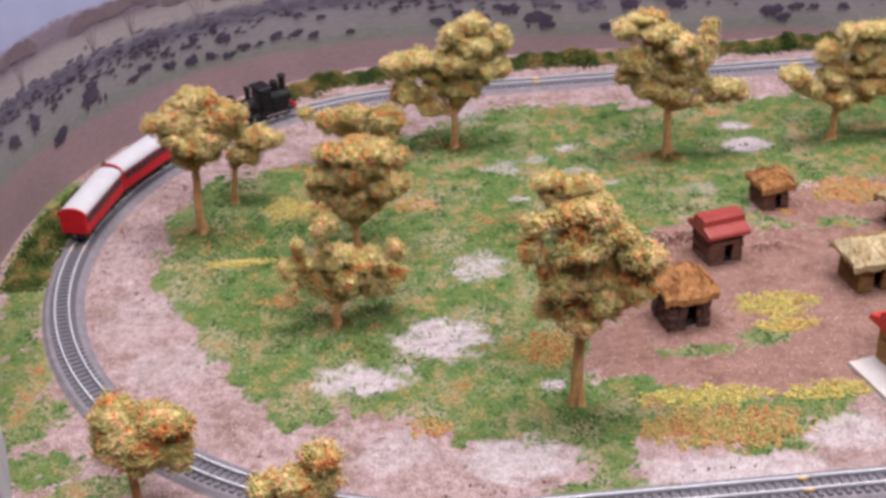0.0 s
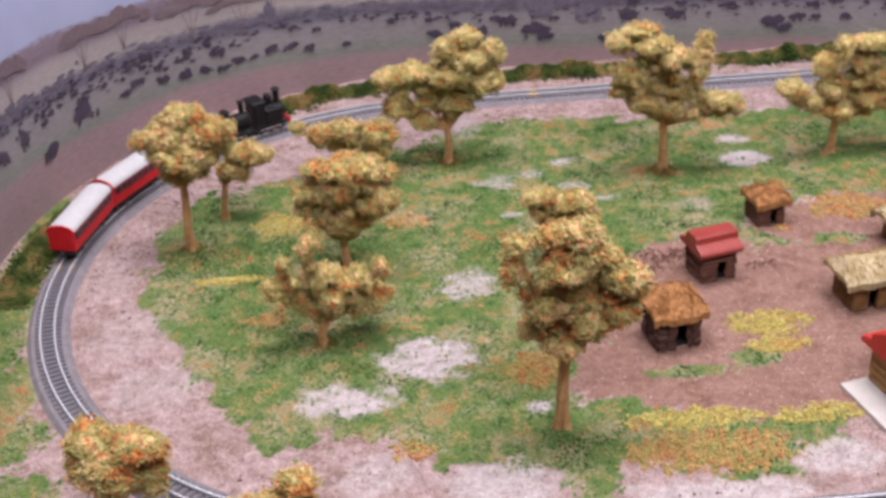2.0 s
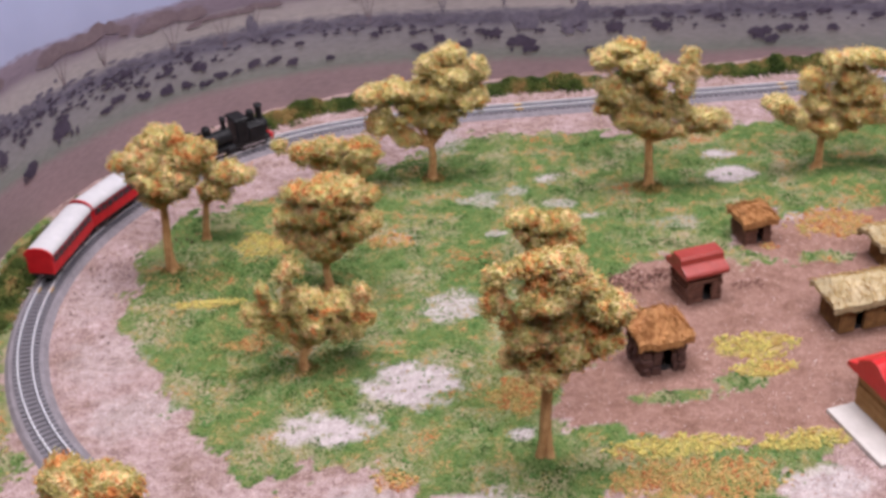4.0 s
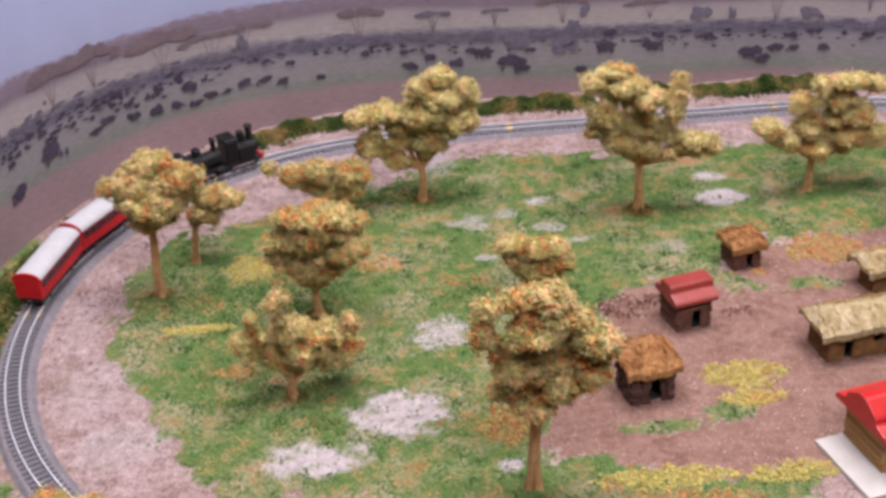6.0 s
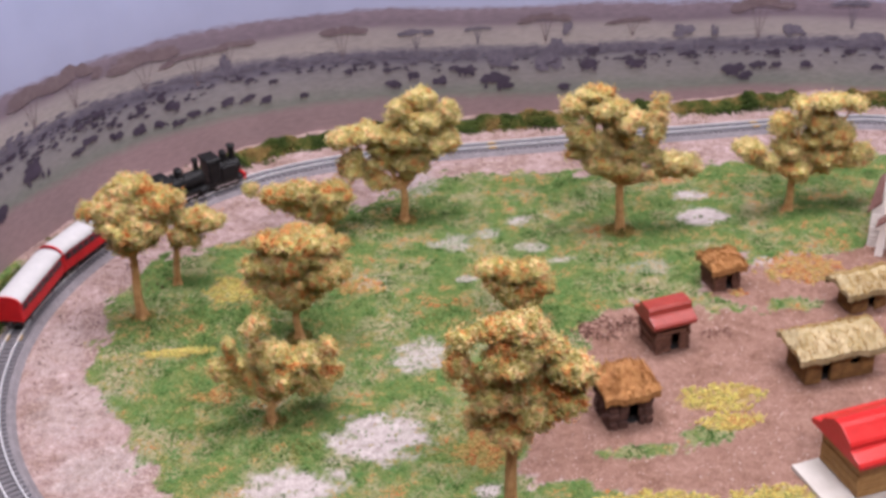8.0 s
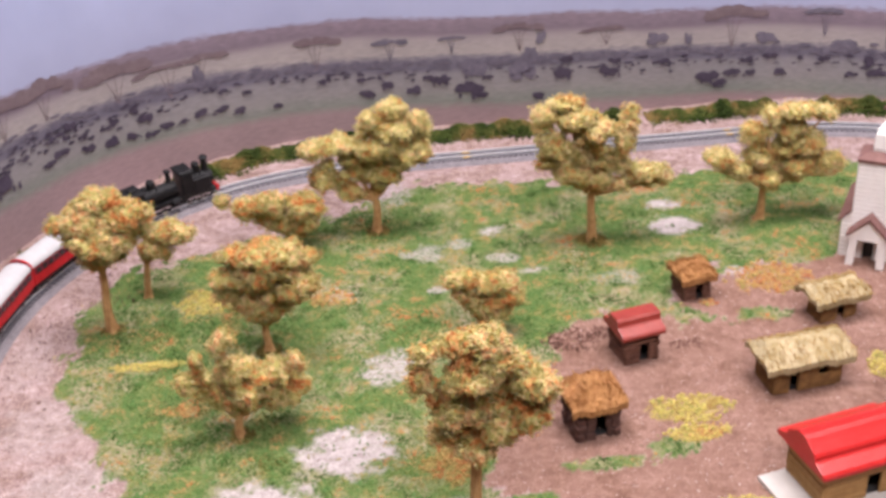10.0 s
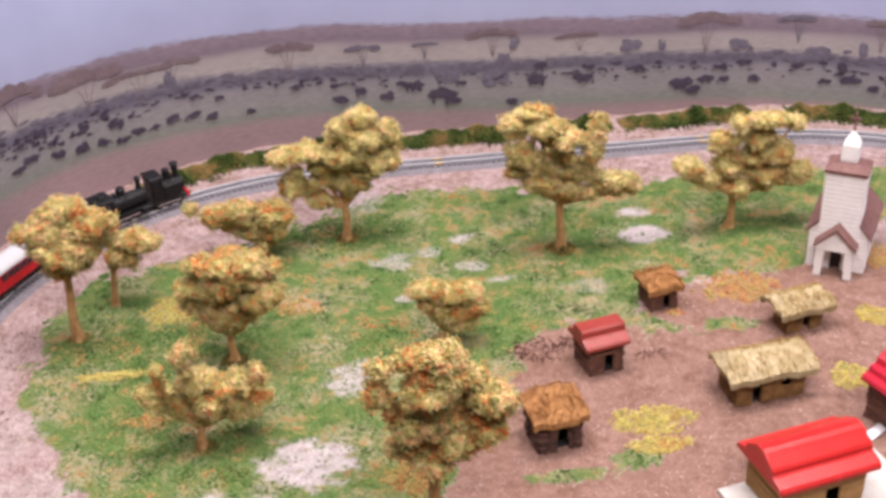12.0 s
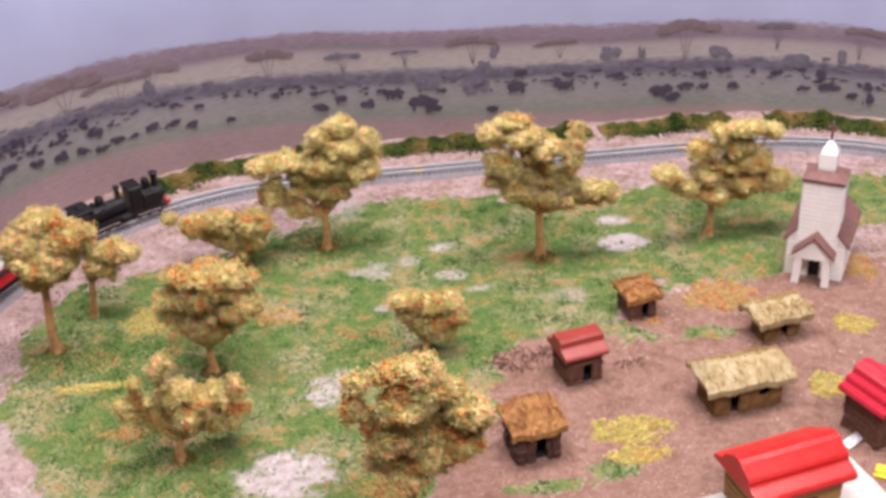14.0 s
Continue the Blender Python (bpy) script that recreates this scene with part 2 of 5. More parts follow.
MAT["wood_board"] = plain("plywood", (0.30, 0.20, 0.11), (0.42, 0.30, 0.18), 20, 0.7)
MAT["fitting"] = plain("lamp_housing", (0.7, 0.7, 0.7), (0.8, 0.8, 0.8), 20, 0.5)


def ground_material():
    """Sand, brown village soil and pale patches by the ground's own masks."""
    n = Nodes("layout_ground", 0.95, spec=0.1)
    fine, mid = n.noise(800, 3), n.noise(150, 5)
    f = n.math("ADD", n.math("MULTIPLY", fine, 0.6), n.math("MULTIPLY", mid, 0.4))
    stain = n.ramp(n.noise(34, 7, 0.78), [(0.38, (1.14, 1.14, 1.15)), (0.50, (0.97, 0.95, 0.93)), (0.58, (0.78, 0.72, 0.66)), (0.70, (0.50, 0.44, 0.36))])
    sand = n.ramp(f, [(0.34, (0.17, 0.105, 0.097)), (0.48, (0.335, 0.238, 0.226)), (0.64, (0.53, 0.415, 0.40))])
    sand = n.mix(1.0, sand, stain, "MULTIPLY")
    brown = n.ramp(f, [(0.34, (0.18, 0.098, 0.076)), (0.5, (0.275, 0.160, 0.126)), (0.66, (0.40, 0.258, 0.212))])
    brown = n.mix(0.7, brown, n.mix(1.0, brown, stain, "MULTIPLY"))
    pale = n.ramp(f, [(0.35, (0.29, 0.235, 0.225)), (0.5, (0.46, 0.40, 0.39)), (0.66, (0.63, 0.57, 0.565))])
    green = n.ramp(f, [(0.35, (0.062, 0.120, 0.032)), (0.5, (0.12, 0.185, 0.055)), (0.65, (0.23, 0.24, 0.10))])
    bare = n.ramp(f, [(0.35, (0.20, 0.15, 0.085)), (0.5, (0.36, 0.29, 0.18)), (0.65, (0.50, 0.43, 0.32))])
    green = n.mix(n.ramp(n.noise(24, 5, 0.6), [(0.46, (0.0, 0.0, 0.0)), (0.64, (0.8, 0.8, 0.8))]), green, bare)
    c = sand
    gold = n.ramp(f, [(0.35, (0.30, 0.22, 0.06)), (0.5, (0.46, 0.37, 0.11)), (0.65, (0.58, 0.49, 0.17))])
    rust = n.ramp(f, [(0.35, (0.32, 0.15, 0.05)), (0.5, (0.47, 0.27, 0.095)), (0.65, (0.52, 0.38, 0.16))])
    for key, tone in (("soil", brown), ("turf", green), ("yellow", gold), ("orange", rust), ("pale", pale)):
        a = n.add("ShaderNodeAttribute")
        a.attribute_name = key
        c = n.mix(a.outputs["Fac"], c, tone)
    return n.done(c, n.math("ADD", fine, mid), 0.0026)


MAT["ground"] = ground_material()

# ---- the plan: an oval of track between two centres ----
CL, CR, RAD = Vector((0.038, 0.573)), Vector((0.395, 0.586)), 0.270
AXIS = (CR - CL).normalized()
SIDE = Vector((-AXIS.y, AXIS.x))


def oval(rx, ry, n_arc=120, n_line=60):
    """Points of a stadium round the two centres, with the end arcs stretched; starts at the back line's right end and runs to the left."""
    pts = []
    for k in range(n_line):
        pts.append(CR.lerp(CL, k / n_line) + SIDE * ry)
    for k in range(n_arc):
        a = math.pi * k / n_arc
        pts.append(CL + SIDE * ry * math.cos(a) - AXIS * rx * math.sin(a))
    for k in range(n_line):
        pts.append(CL.lerp(CR, k / n_line) - SIDE * ry)
    for k in range(n_arc):
        a = math.pi * k / n_arc
        pts.append(CR - SIDE * ry * math.cos(a) + AXIS * rx * math.sin(a))
    return pts


def track_gap(x, y):
    """How far a place lies from the middle line of the track."""
    px, py = x - CL.x, y - CL.y
    s = np.clip(px * AXIS.x + py * AXIS.y, 0, (CR - CL).length)
    return np.abs(np.hypot(px - s * AXIS.x, py - s * AXIS.y) - RAD)


# zones of the ground, in millimetres
TURF = [(-172, 575), (-174, 549), (-149, 505), (-129, 466), (-99, 417), (-77, 384), (-33, 392), (-5, 390), (15, 363), (79, 354), (96, 318),
        (111, 333), (112, 361), (193, 338), (240, 372), (246, 392), (208, 391), (161, 396), (133, 412), (98, 419), (99, 453), (140, 506),
        (153, 547), (158, 572), (205, 590), (282, 562), (236, 596), (262, 640), (368, 640), (420, 700), (496, 700), (520, 780), (429, 795),
        (372, 800), (279, 787), (183, 789), (137, 801), (74, 804), (1, 757), (-60, 722), (-108, 706), (-148, 692), (-174, 645), (-176, 605)]
SOIL = [(98, 425), (133, 408), (161, 398), (208, 391), (260, 385), (420, 380), (520, 520), (480, 640), (400, 660), (330, 640), (270, 625),
        (240, 585), (160, 582), (150, 540), (140, 500), (99, 450)]
# pale dust: place, half sizes and how thick it lies
PALE = [(15, 462, 29, 24, 1.0), (-33, 425, 29, 15, 1.0), (45, 544, 19, 18, 0.8), (267, 704, 20, 16, 1.0), (266, 739, 14, 9, 0.95), (73, 690, 19, 12, 0.6), (100, 699, 12, 8, 0.6),
        (128, 716, 10, 8, 0.75), (132, 675, 13, 6, 0.65), (152, 653, 10, 4, 0.7), (80, 636, 8, 6, 0.75), (77, 409, 8, 6, 0.9), (211, 636, 18, 11, 0.4), (11, 637, 14, 11, 0.3),
        (296, 632, 9, 9, 0.6)]
PALE_SAND = [(-15, 359, 21, 17, 0.6), (51, 346, 32, 19, 1.0), (161, 328, 50, 12, 1.0), (228, 352, 24, 14, 0.9), (-175, 508, 26, 32, 0.3), (-149, 450, 28, 22, 0.45), (-198, 582, 18, 36, 0.2), (50, 795, 18, 30, 0.5)]
YELLOW = [(-117, 567, 23, 6), (-89, 642, 17, 16), (160, 390, 36, 9), (225, 478, 24, 13), (399, 573, 13, 12), (359, 507, 12, 12), (233, 388, 28, 8), (225, 455, 18, 8)]
ORANGE = [(78, 444, 18, 18), (162, 362, 46, 17), (318, 621, 27, 20), (266, 592, 7, 5), (6, 634, 18, 10), (-89, 515, 11, 6), (4, 376, 12, 9), (430, 645, 12, 20),
          (228, 455, 14, 7), (-60, 640, 20, 10)]
GREEN = [(207, 444, 16, 8), (167, 434, 24, 6), (-222, 412, 22, 15), (-206, 362, 24, 15), (-172, 344, 24, 9), (-252, 520, 17, 60), (-262, 600, 17, 60), (-262, 660, 16, 46), (-236, 450, 20, 34), (-236, 395, 26, 18), (-190, 330, 22, 12), (92, 318, 30, 8), (300, 575, 18, 8)]


def inside(poly, x, y):
    hit = np.zeros(x.shape, bool)
    for (x0, y0), (x1, y1) in zip(poly, poly[1:] + poly[:1]):
        cross = ((y0 > y) != (y1 > y))
        hit ^= cross & (x < (x1 - x0) * (y - y0) / ((y1 - y0) or 1e-9) + x0)
    return hit


def wobble(x, y, scale, seed):
    """Smooth noise by a few crossed waves, about -1 to 1."""
    r = np.random.default_rng(seed)
    out = 0
    for _ in range(9):
        a, k, p = r.uniform(0, 6.28), r.uniform(0.5, 1.6) / scale, r.uniform(0, 6.28)
        out = out + np.sin((x * math.cos(a) + y * math.sin(a)) * k * 6.28 + p)
    return out / 4


def in_rounds(rounds, x, y, seed):
    hit = np.zeros(x.shape, bool)
    n = 0.42 * wobble(x, y, 15, seed) + 0.42 * wobble(x, y, 5.5, seed + 1)
    for cx, cy, a, b in rounds:
        hit |= ((x - cx) / a) ** 2 + ((y - cy) / b) ** 2 + n < 1
    return hit


def soft_rounds(rounds, x, y, seed):
    """As in_rounds, fading over the rim: 0 to 1."""
    out = np.zeros(x.shape)
    n = 0.42 * wobble(x, y, 17, seed) + 0.32 * wobble(x, y, 6, seed + 1)
    for cx, cy, a, b, thick in rounds:
        out = np.maximum(out, thick * np.clip((1.25 - (((x - cx) / a) ** 2 + ((y - cy) / b) ** 2 + n)) / 0.8, 0, 1))
    return out


def zones(x, y):
    """Turf, soil, pale (0 to 1), yellow and orange at places in millimetres."""
    wx, wy = x + 8 * wobble(x, y, 24, 3) + 3.5 * wobble(x, y, 7, 4), y + 8 * wobble(x, y, 24, 5) + 3.5 * wobble(x, y, 7, 6)
    pale = soft_rounds(PALE + PALE_SAND, x, y, 11)
    soil = inside(SOIL, wx, wy)
    yellow, orange = in_rounds(YELLOW, x, y, 21), in_rounds(ORANGE, x, y, 31)
    turf = inside(TURF, wx, wy) | in_rounds(GREEN, x, y, 41)
    return turf, soil & ~turf, pale, yellow, orange


def ground_height(x, y):
    """Metres, for places in millimetres."""
    h = 0.9 * wobble(x, y, 60, 51) + 0.45 * wobble(x, y, 16, 52) + 0.25 * wobble(x, y, 6, 53)
    gap = track_gap(x * M, y * M) / M
    return (h * np.clip((gap - 12) / 14, 0, 1)) * M


def build_ground():
    xs, ys = np.arange(-345, 741, 2.6), np.arange(225, 948, 2.6)
    X, Y = np.meshgrid(xs, ys)
    Z = ground_height(X, Y)
    nx, ny = len(xs), len(ys)
    verts = np.stack([X * M, Y * M, Z], -1).reshape(-1, 3)
    i = (np.arange(ny - 1)[:, None] * nx + np.arange(nx - 1)[None]).ravel()
    me = bpy.data.meshes.new("ground")
    me.vertices.add(len(verts))
    me.vertices.foreach_set("co", verts.ravel())
    f = np.stack([i, i + 1, i + nx + 1, i + nx], 1)
    me.loops.add(f.size)
    me.loops.foreach_set("vertex_index", f.ravel().astype(np.int32))
    me.polygons.add(len(f))
    me.polygons.foreach_set("loop_start", np.arange(0, f.size, 4, dtype=np.int32))
    me.update(calc_edges=True)
    turf, soil, pale, yellow, orange = zones(X.ravel(), Y.ravel())
    for key, mask in (("turf", turf), ("soil", soil), ("pale", pale), ("yellow", 0.5 * yellow), ("orange", 0.45 * orange)):
        me.attributes.new(key, "FLOAT", "POINT").data.foreach_set("value", mask.astype(np.float32))
    me.polygons.foreach_set("use_smooth", np.ones(len(f), bool))
    ob = part("ground", me, MAT["ground"], label="sandy pink scenic ground with brown soil and pale patches", kind="structure")
    tagged(ob, category="ground")


def sown(name, x, y, size, lift, mat, label, category):
    """Strews crumbs at the given places, clear of the track."""
    k = track_gap(x * M, y * M) > 0.0155
    x, y = x[k], y[k]
    s = rng.uniform(*size, len(x)) * M
    c = np.stack([x * M, y * M, ground_height(x, y) + s * rng.uniform(*lift, len(x))], -1)
    ob = part(name, crumbs(name, c, s), MAT[mat], label=label, kind="stuff")
    tagged(ob, category=category)


def anywhere(n):
    return rng.uniform(-300, 560, n), rng.uniform(285, 900, n)


def in_spots(spots, per):
    """Places in ragged round spots, per square millimetre."""
    xs, ys = [], []
    for cx, cy, a, b in spots:
        n = int(per * 4 * a * b * 1.7)
        xs.append(rng.uniform(cx - 1.3 * a, cx + 1.3 * a, n))
        ys.append(rng.uniform(cy - 1.3 * b, cy + 1.3 * b, n))
    return np.concatenate(xs), np.concatenate(ys)


def build_room():
    for name, dims, mat, label in (
            ("floor", (-3, 3.5, -2.5, 3.5, -0.95, -0.90), "room_floor", "plain brown floor of the room"),
            ("wall_north", (-3, 3.5, 3.5, 3.6, -0.9, 1.6), "room_wall", "plain off-white room wall"),
            ("wall_south", (-3, 3.5, -2.6, -2.5, -0.9, 1.6), "room_wall", "plain off-white room wall"),
            ("wall_west", (-3.1, -3, -2.5, 3.5, -0.9, 1.6), "room_wall", "plain off-white room wall"),
            ("wall_east", (3.5, 3.6, -2.5, 3.5, -0.9, 1.6), "room_wall", "plain off-white room wall"),
            ("ceiling", (-3, 3.5, -2.5, 3.5, 1.6, 1.65), "ceiling", "plain white ceiling")):
        tagged(part(name, boxed(*dims), MAT[mat], label=label, kind="structure"), category=name.split("_")[0])
    for spot, lx, ly, _ in LAMPS:
        lamp = empty("ceiling_light", Matrix.Translation((spot[0], spot[1], 1.6)), "white ceiling light fitting over the layout", "lamp")
        part("housing", boxed(-lx / 2, lx / 2, -ly / 2, ly / 2, -0.12, 0, bevel=0.01), MAT["fitting"], lamp)
    table = empty("layout_table", Matrix.Translation((0.2, 0.585, -0.9)), "plywood table that carries the model layout", "table")
    part("tabletop", boxed(-0.545, 0.54, -0.358, 0.36, 0.868, 0.8965, bevel=0.003), MAT["wood_board"], table)
    for sx in (-0.48, 0.48):
        for sy in (-0.30, 0.30):
            part("leg", boxed(sx - 0.03, sx + 0.03, sy - 0.03, sy + 0.03, 0, 0.868), MAT["wood_board"], table)


def sweep(path, profile, closed=True):
    """Carries a cross-section (offset outwards, height) along a closed path on the ground."""
    bm = bmesh.new()
    n = len(path)
    rows = []
    for i, p in enumerate(path):
        a, b = path[(i - 1) % n], path[(i + 1) % n]
        d = (b - a).normalized()
        out = Vector((d.y, -d.x))
        rows.append([bm.verts.new((p.x + out.x * u, p.y + out.y * u, z)) for u, z in profile])
    k = len(profile)
    for i in range(n if closed else n - 1):
        r, s = rows[i], rows[(i + 1) % n]
        for j in range(k):
            bm.faces.new((r[j], r[(j + 1) % k], s[(j + 1) % k], s[j]))
    bmesh.ops.recalc_face_normals(bm, faces=bm.faces)
    return bm


GAUGE = 0.0088
RAIL_Z = 0.0062


SW, SH = 0.0013, 0.0082
SLEEPER = ([(u * SW * e, v * SH, z) for z, e in ((0.0024, 1.0), (0.0036, 1.0), (0.0041, 0.75)) for u, v in ((-1, -1), (1, -1), (1, 1), (-1, 1))],
           [(8, 9, 10, 11)] + [(r + j, r + (j + 1) % 4, r + 4 + (j + 1) % 4, r + 4 + j) for r in (0, 4) for j in range(4)])


def build_track():
    line = oval(RAD, RAD, 150, 80)
    track = empty("railway_track", Matrix.Identity(4), "oval model railway track with silver rails on grey ballast", "railway track")
    part("ballast", sweep(line, [(-0.0145, -0.001), (-0.0105, 0.0027), (0.0105, 0.0027), (0.0145, -0.001)]), MAT["ballast"], track, "grey ballast bed")
    for side in (-1, 1):
        c = side * GAUGE / 2
        rail = part("rail", sweep(line, [(c - 0.00036, 0.0050), (c + 0.00036, 0.0050), (c + 0.00046, RAIL_Z - 0.0004), (c + 0.00036, RAIL_Z),
                                         (c - 0.00036, RAIL_Z), (c - 0.00046, RAIL_Z - 0.0004)]), MAT["rail"], track, "shiny nickel rail")
        part("rail_foot", sweep(line, [(c - 0.0008, 0.0040), (c + 0.0008, 0.0040), (c + 0.0003, 0.0045), (c + 0.0003, 0.0050), (c - 0.0003, 0.0050), (c - 0.0003, 0.0045)]), MAT["rail_web"], rail, "dull grey rail foot")
    joined, one = bmesh.new(), mesh_of("sleeper", *SLEEPER)
    one.materials.append(MAT["sleeper"])
    total = [0.0]
    for a, b in zip(line, line[1:] + line[:1]):
        total.append(total[-1] + (b - a).length)
    step, i = 0.0048, 0
    for k in range(int(total[-1] / step)):
        s = k * step
        while total[i + 1] < s:
            i += 1
        a, b = line[i], line[(i + 1) % len(line)]
        p, d = a.lerp(b, (s - total[i]) / max(total[i + 1] - total[i], 1e-9)), (b - a).normalized()
        m = Matrix.Translation((p.x, p.y, 0)) @ Matrix.Rotation(math.atan2(d.y, d.x), 4, "Z")
        if 0.52 < s < 1.90:          # the left curve and the near straight, each sleeper by itself
            ob = new("sleeper", one)
            ob.parent, ob.matrix_basis = track, m
        else:
            vs = [joined.verts.new(m @ Vector(v)) for v in SLEEPER[0]]
            for f in SLEEPER[1]:
                joined.faces.new([vs[j] for j in f])
    part("sleeper_strip", joined, MAT["sleeper"], track, "dark plastic sleepers", kind="stuff")
    for i in (8, 36, 60, 120, 150, 262, 290):
        p = line[i]
        d = (line[i + 1] - p).normalized()
        m = Matrix.Translation((p.x, p.y, 0)) @ Matrix.Rotation(math.atan2(d.y, d.x), 4, "Z")
        for side in (-1, 1):
            c = side * GAUGE / 2
            part("rail_joiner", boxed(-0.003, 0.003, c - 0.0013, c + 0.0013, 0.0040, 0.0055, bevel=0.0002), MAT["brass"], track, "brassy rail joiner", m)


# ---- backdrop ----
BX, BY, BTOP = 0.322, 0.344, 0.30


def backdrop_path():
    pts = oval(BX, BY, 180, 90)
    n = 90 + 180 + 90
    right = pts[n:]          # the right end, from its near side round to the back
    return right[60:] + pts[:90 + 117]


def backdrop_material():
    """A faded print: sky, hills, pale plain and grass, in uneven bands."""
    n = Nodes("printed_savanna", 0.55, spec=0.35)
    uv = n.add("ShaderNodeUVMap").outputs["UV"]
    sep = n.add("ShaderNodeSeparateXYZ")
    n.link(uv, sep.inputs[0])
    h = sep.outputs["Y"]
    stretch = n.add("ShaderNodeMapping")
    stretch.inputs["Scale"].default_value = (1, 3.2, 1)
    n.link(uv, stretch.inputs["Vector"])
    v = stretch.outputs["Vector"]
    broad, fine = n.noise(9, 3, at=v), n.noise(120, 4, at=v)
    hh = n.math("SUBTRACT", h, n.math("MULTIPLY", n.math("SUBTRACT", sep.outputs["X"], 1.0), 0.045))
    hh = n.math("ADD", hh, n.math("MULTIPLY", n.math("SUBTRACT", broad, 0.5), 0.012))
    rag = n.math("MULTIPLY", n.math("SUBTRACT", fine, 0.5), 0.010)
    hh = n.math("ADD", hh, rag)
    c = n.ramp(n.math("MULTIPLY", hh, 5.0), [(0.00, (0.308, 0.217, 0.223)), (0.085, (0.308, 0.217, 0.223)), (0.125, (0.213, 0.223, 0.199)), (0.19, (0.250, 0.234, 0.234)),
                                              (0.27, (0.234, 0.219, 0.234)), (0.295, (0.142, 0.129, 0.170)), (0.33, (0.165, 0.150, 0.186)), (0.36, (0.344, 0.308, 0.299)), (0.42, (0.326, 0.286, 0.290)),
                                              (0.455, (0.192, 0.150, 0.186)), (0.515, (0.234, 0.183, 0.223)), (0.535, (0.357, 0.379, 0.536)), (0.9, (0.402, 0.446, 0.652))])
    worn = n.math("MULTIPLY", n.math("LESS_THAN", hh, 0.105), 0.4)
    c = n.mix(worn, c, n.mix(1.0, c, n.ramp(fine, [(0.3, (0.62, 0.62, 0.64)), (0.7, (1.25, 1.22, 1.2))]), "MULTIPLY"))
    c = n.mix(0.3, c, n.mix(1.0, c, n.ramp(n.noise(14, 3), [(0.3, (0.78, 0.78, 0.8)), (0.7, (1.2, 1.2, 1.18))]), "MULTIPLY"))
    return n.done(c)


PANEL = backdrop_path()
ALONG = [0.0]
for _a, _b in zip(PANEL, PANEL[1:]):
    ALONG.append(ALONG[-1] + (_b - _a).length)


def on_panel(s, z, proud=0.0005):
    """A place s metres along the backdrop and z up, on its inner face."""
    i = min(max(int(np.searchsorted(ALONG, s)) - 1, 0), len(PANEL) - 2)
    a, b = PANEL[i], PANEL[i + 1]
    p, d = a.lerp(b, (s - ALONG[i]) / (ALONG[i + 1] - ALONG[i])), (b - a).normalized()
    return Vector((p.x - d.y * proud, p.y + d.x * proud, z))


def build_backdrop():
    me = bpy.data.meshes.new("backdrop")
    bm = bmesh.new()
    lay = bm.loops.layers.uv.new("UVMap")
    rows = []
    for i, p in enumerate(PANEL):
        a, b = PANEL[max(i - 1, 0)], PANEL[min(i + 1, len(PANEL) - 1)]
        d = (b - a).normalized()
        o = Vector((d.y, -d.x)) * 0.004
        rows.append([bm.verts.new(q) for q in ((p.x, p.y, -0.003), (p.x, p.y, BTOP), (p.x + o.x, p.y + o.y, BTOP), (p.x + o.x, p.y + o.y, -0.003))])
    for i, (r, s) in enumerate(zip(rows, rows[1:])):
        for j in range(4):
            f = bm.faces.new((r[j], r[(j + 1) % 4], s[(j + 1) % 4], s[j]))
            for lp, (u, v) in zip(f.loops, ((ALONG[i], r[j].co.z), (ALONG[i], r[(j + 1) % 4].co.z), (ALONG[i + 1], r[(j + 1) % 4].co.z), (ALONG[i + 1], r[j].co.z))):
                lp[lay].uv = (u, v)
    for r in (rows[0], rows[-1]):
        f = bm.faces.new(r)
    bmesh.ops.recalc_face_normals(bm, faces=bm.faces)
    bm.to_mesh(me)
    bm.free()
    ob = part("backdrop", me, backdrop_material(), label="curved printed backdrop of a hazy savanna under pale sky", kind="structure")
    return tagged(ob, category="backdrop")


# printed things on the backdrop: along, up, half width, half height, in millimetres
ACACIAS = [(1272, 103, 34, 9, 78), (1195, 95, 22, 4, 77), (1225, 95, 29, 4, 68), (1093, 90, 22, 5, 64), (1027, 84, 16, 4, 68), (972, 84, 12, 2, 71), (911, 89, 20, 5, 68),
        (832, 81, 22, 3, 67), (716, 86, 27, 8, 55), (632, 83, 17, 4, 61), (560, 80, 20, 5, 55), (1340, 112, 28, 9, 88), (1383, 112, 30, 9, 88), (1470, 116, 24, 9, 92)]
BUSHES = [(1198, 79, 6, 13), (785, 68, 11, 8), (757, 67, 4, 8), (686, 62, 12, 8), (614, 53, 13, 8), (575, 55, 5, 9), (891, 77, 5, 7), (557, 48, 7, 4), (953, 58, 13, 15),
        (909, 55, 15, 17)]
# dark specks of the plain, in the three stretches of the panel
SPECKS_LEFT = [(1393, 56, 18, 11), (1438, 42, 13, 8), (1439, 66, 6, 3), (1496, 64, 9, 7), (1467, 62, 8, 7), (1281, 63, 6, 4), (1251, 57, 8, 6), (1237, 60, 4, 2), (1180,
        61, 7, 3), (1157, 56, 6, 3), (1130, 38, 6, 3), (1200, 47, 8, 5), (1183, 45, 10, 4), (1165, 41, 9, 5), (1235, 45, 10, 5), (1219, 44, 7, 3), (1264, 46, 9, 5),
        (1249, 42, 7, 4), (1285, 48, 8, 6), (1309, 51, 8, 5), (1311, 62, 6, 4), (1335, 58, 9, 5), (1348, 53, 8, 4), (1340, 70, 7, 4), (1322, 75, 7, 4)]
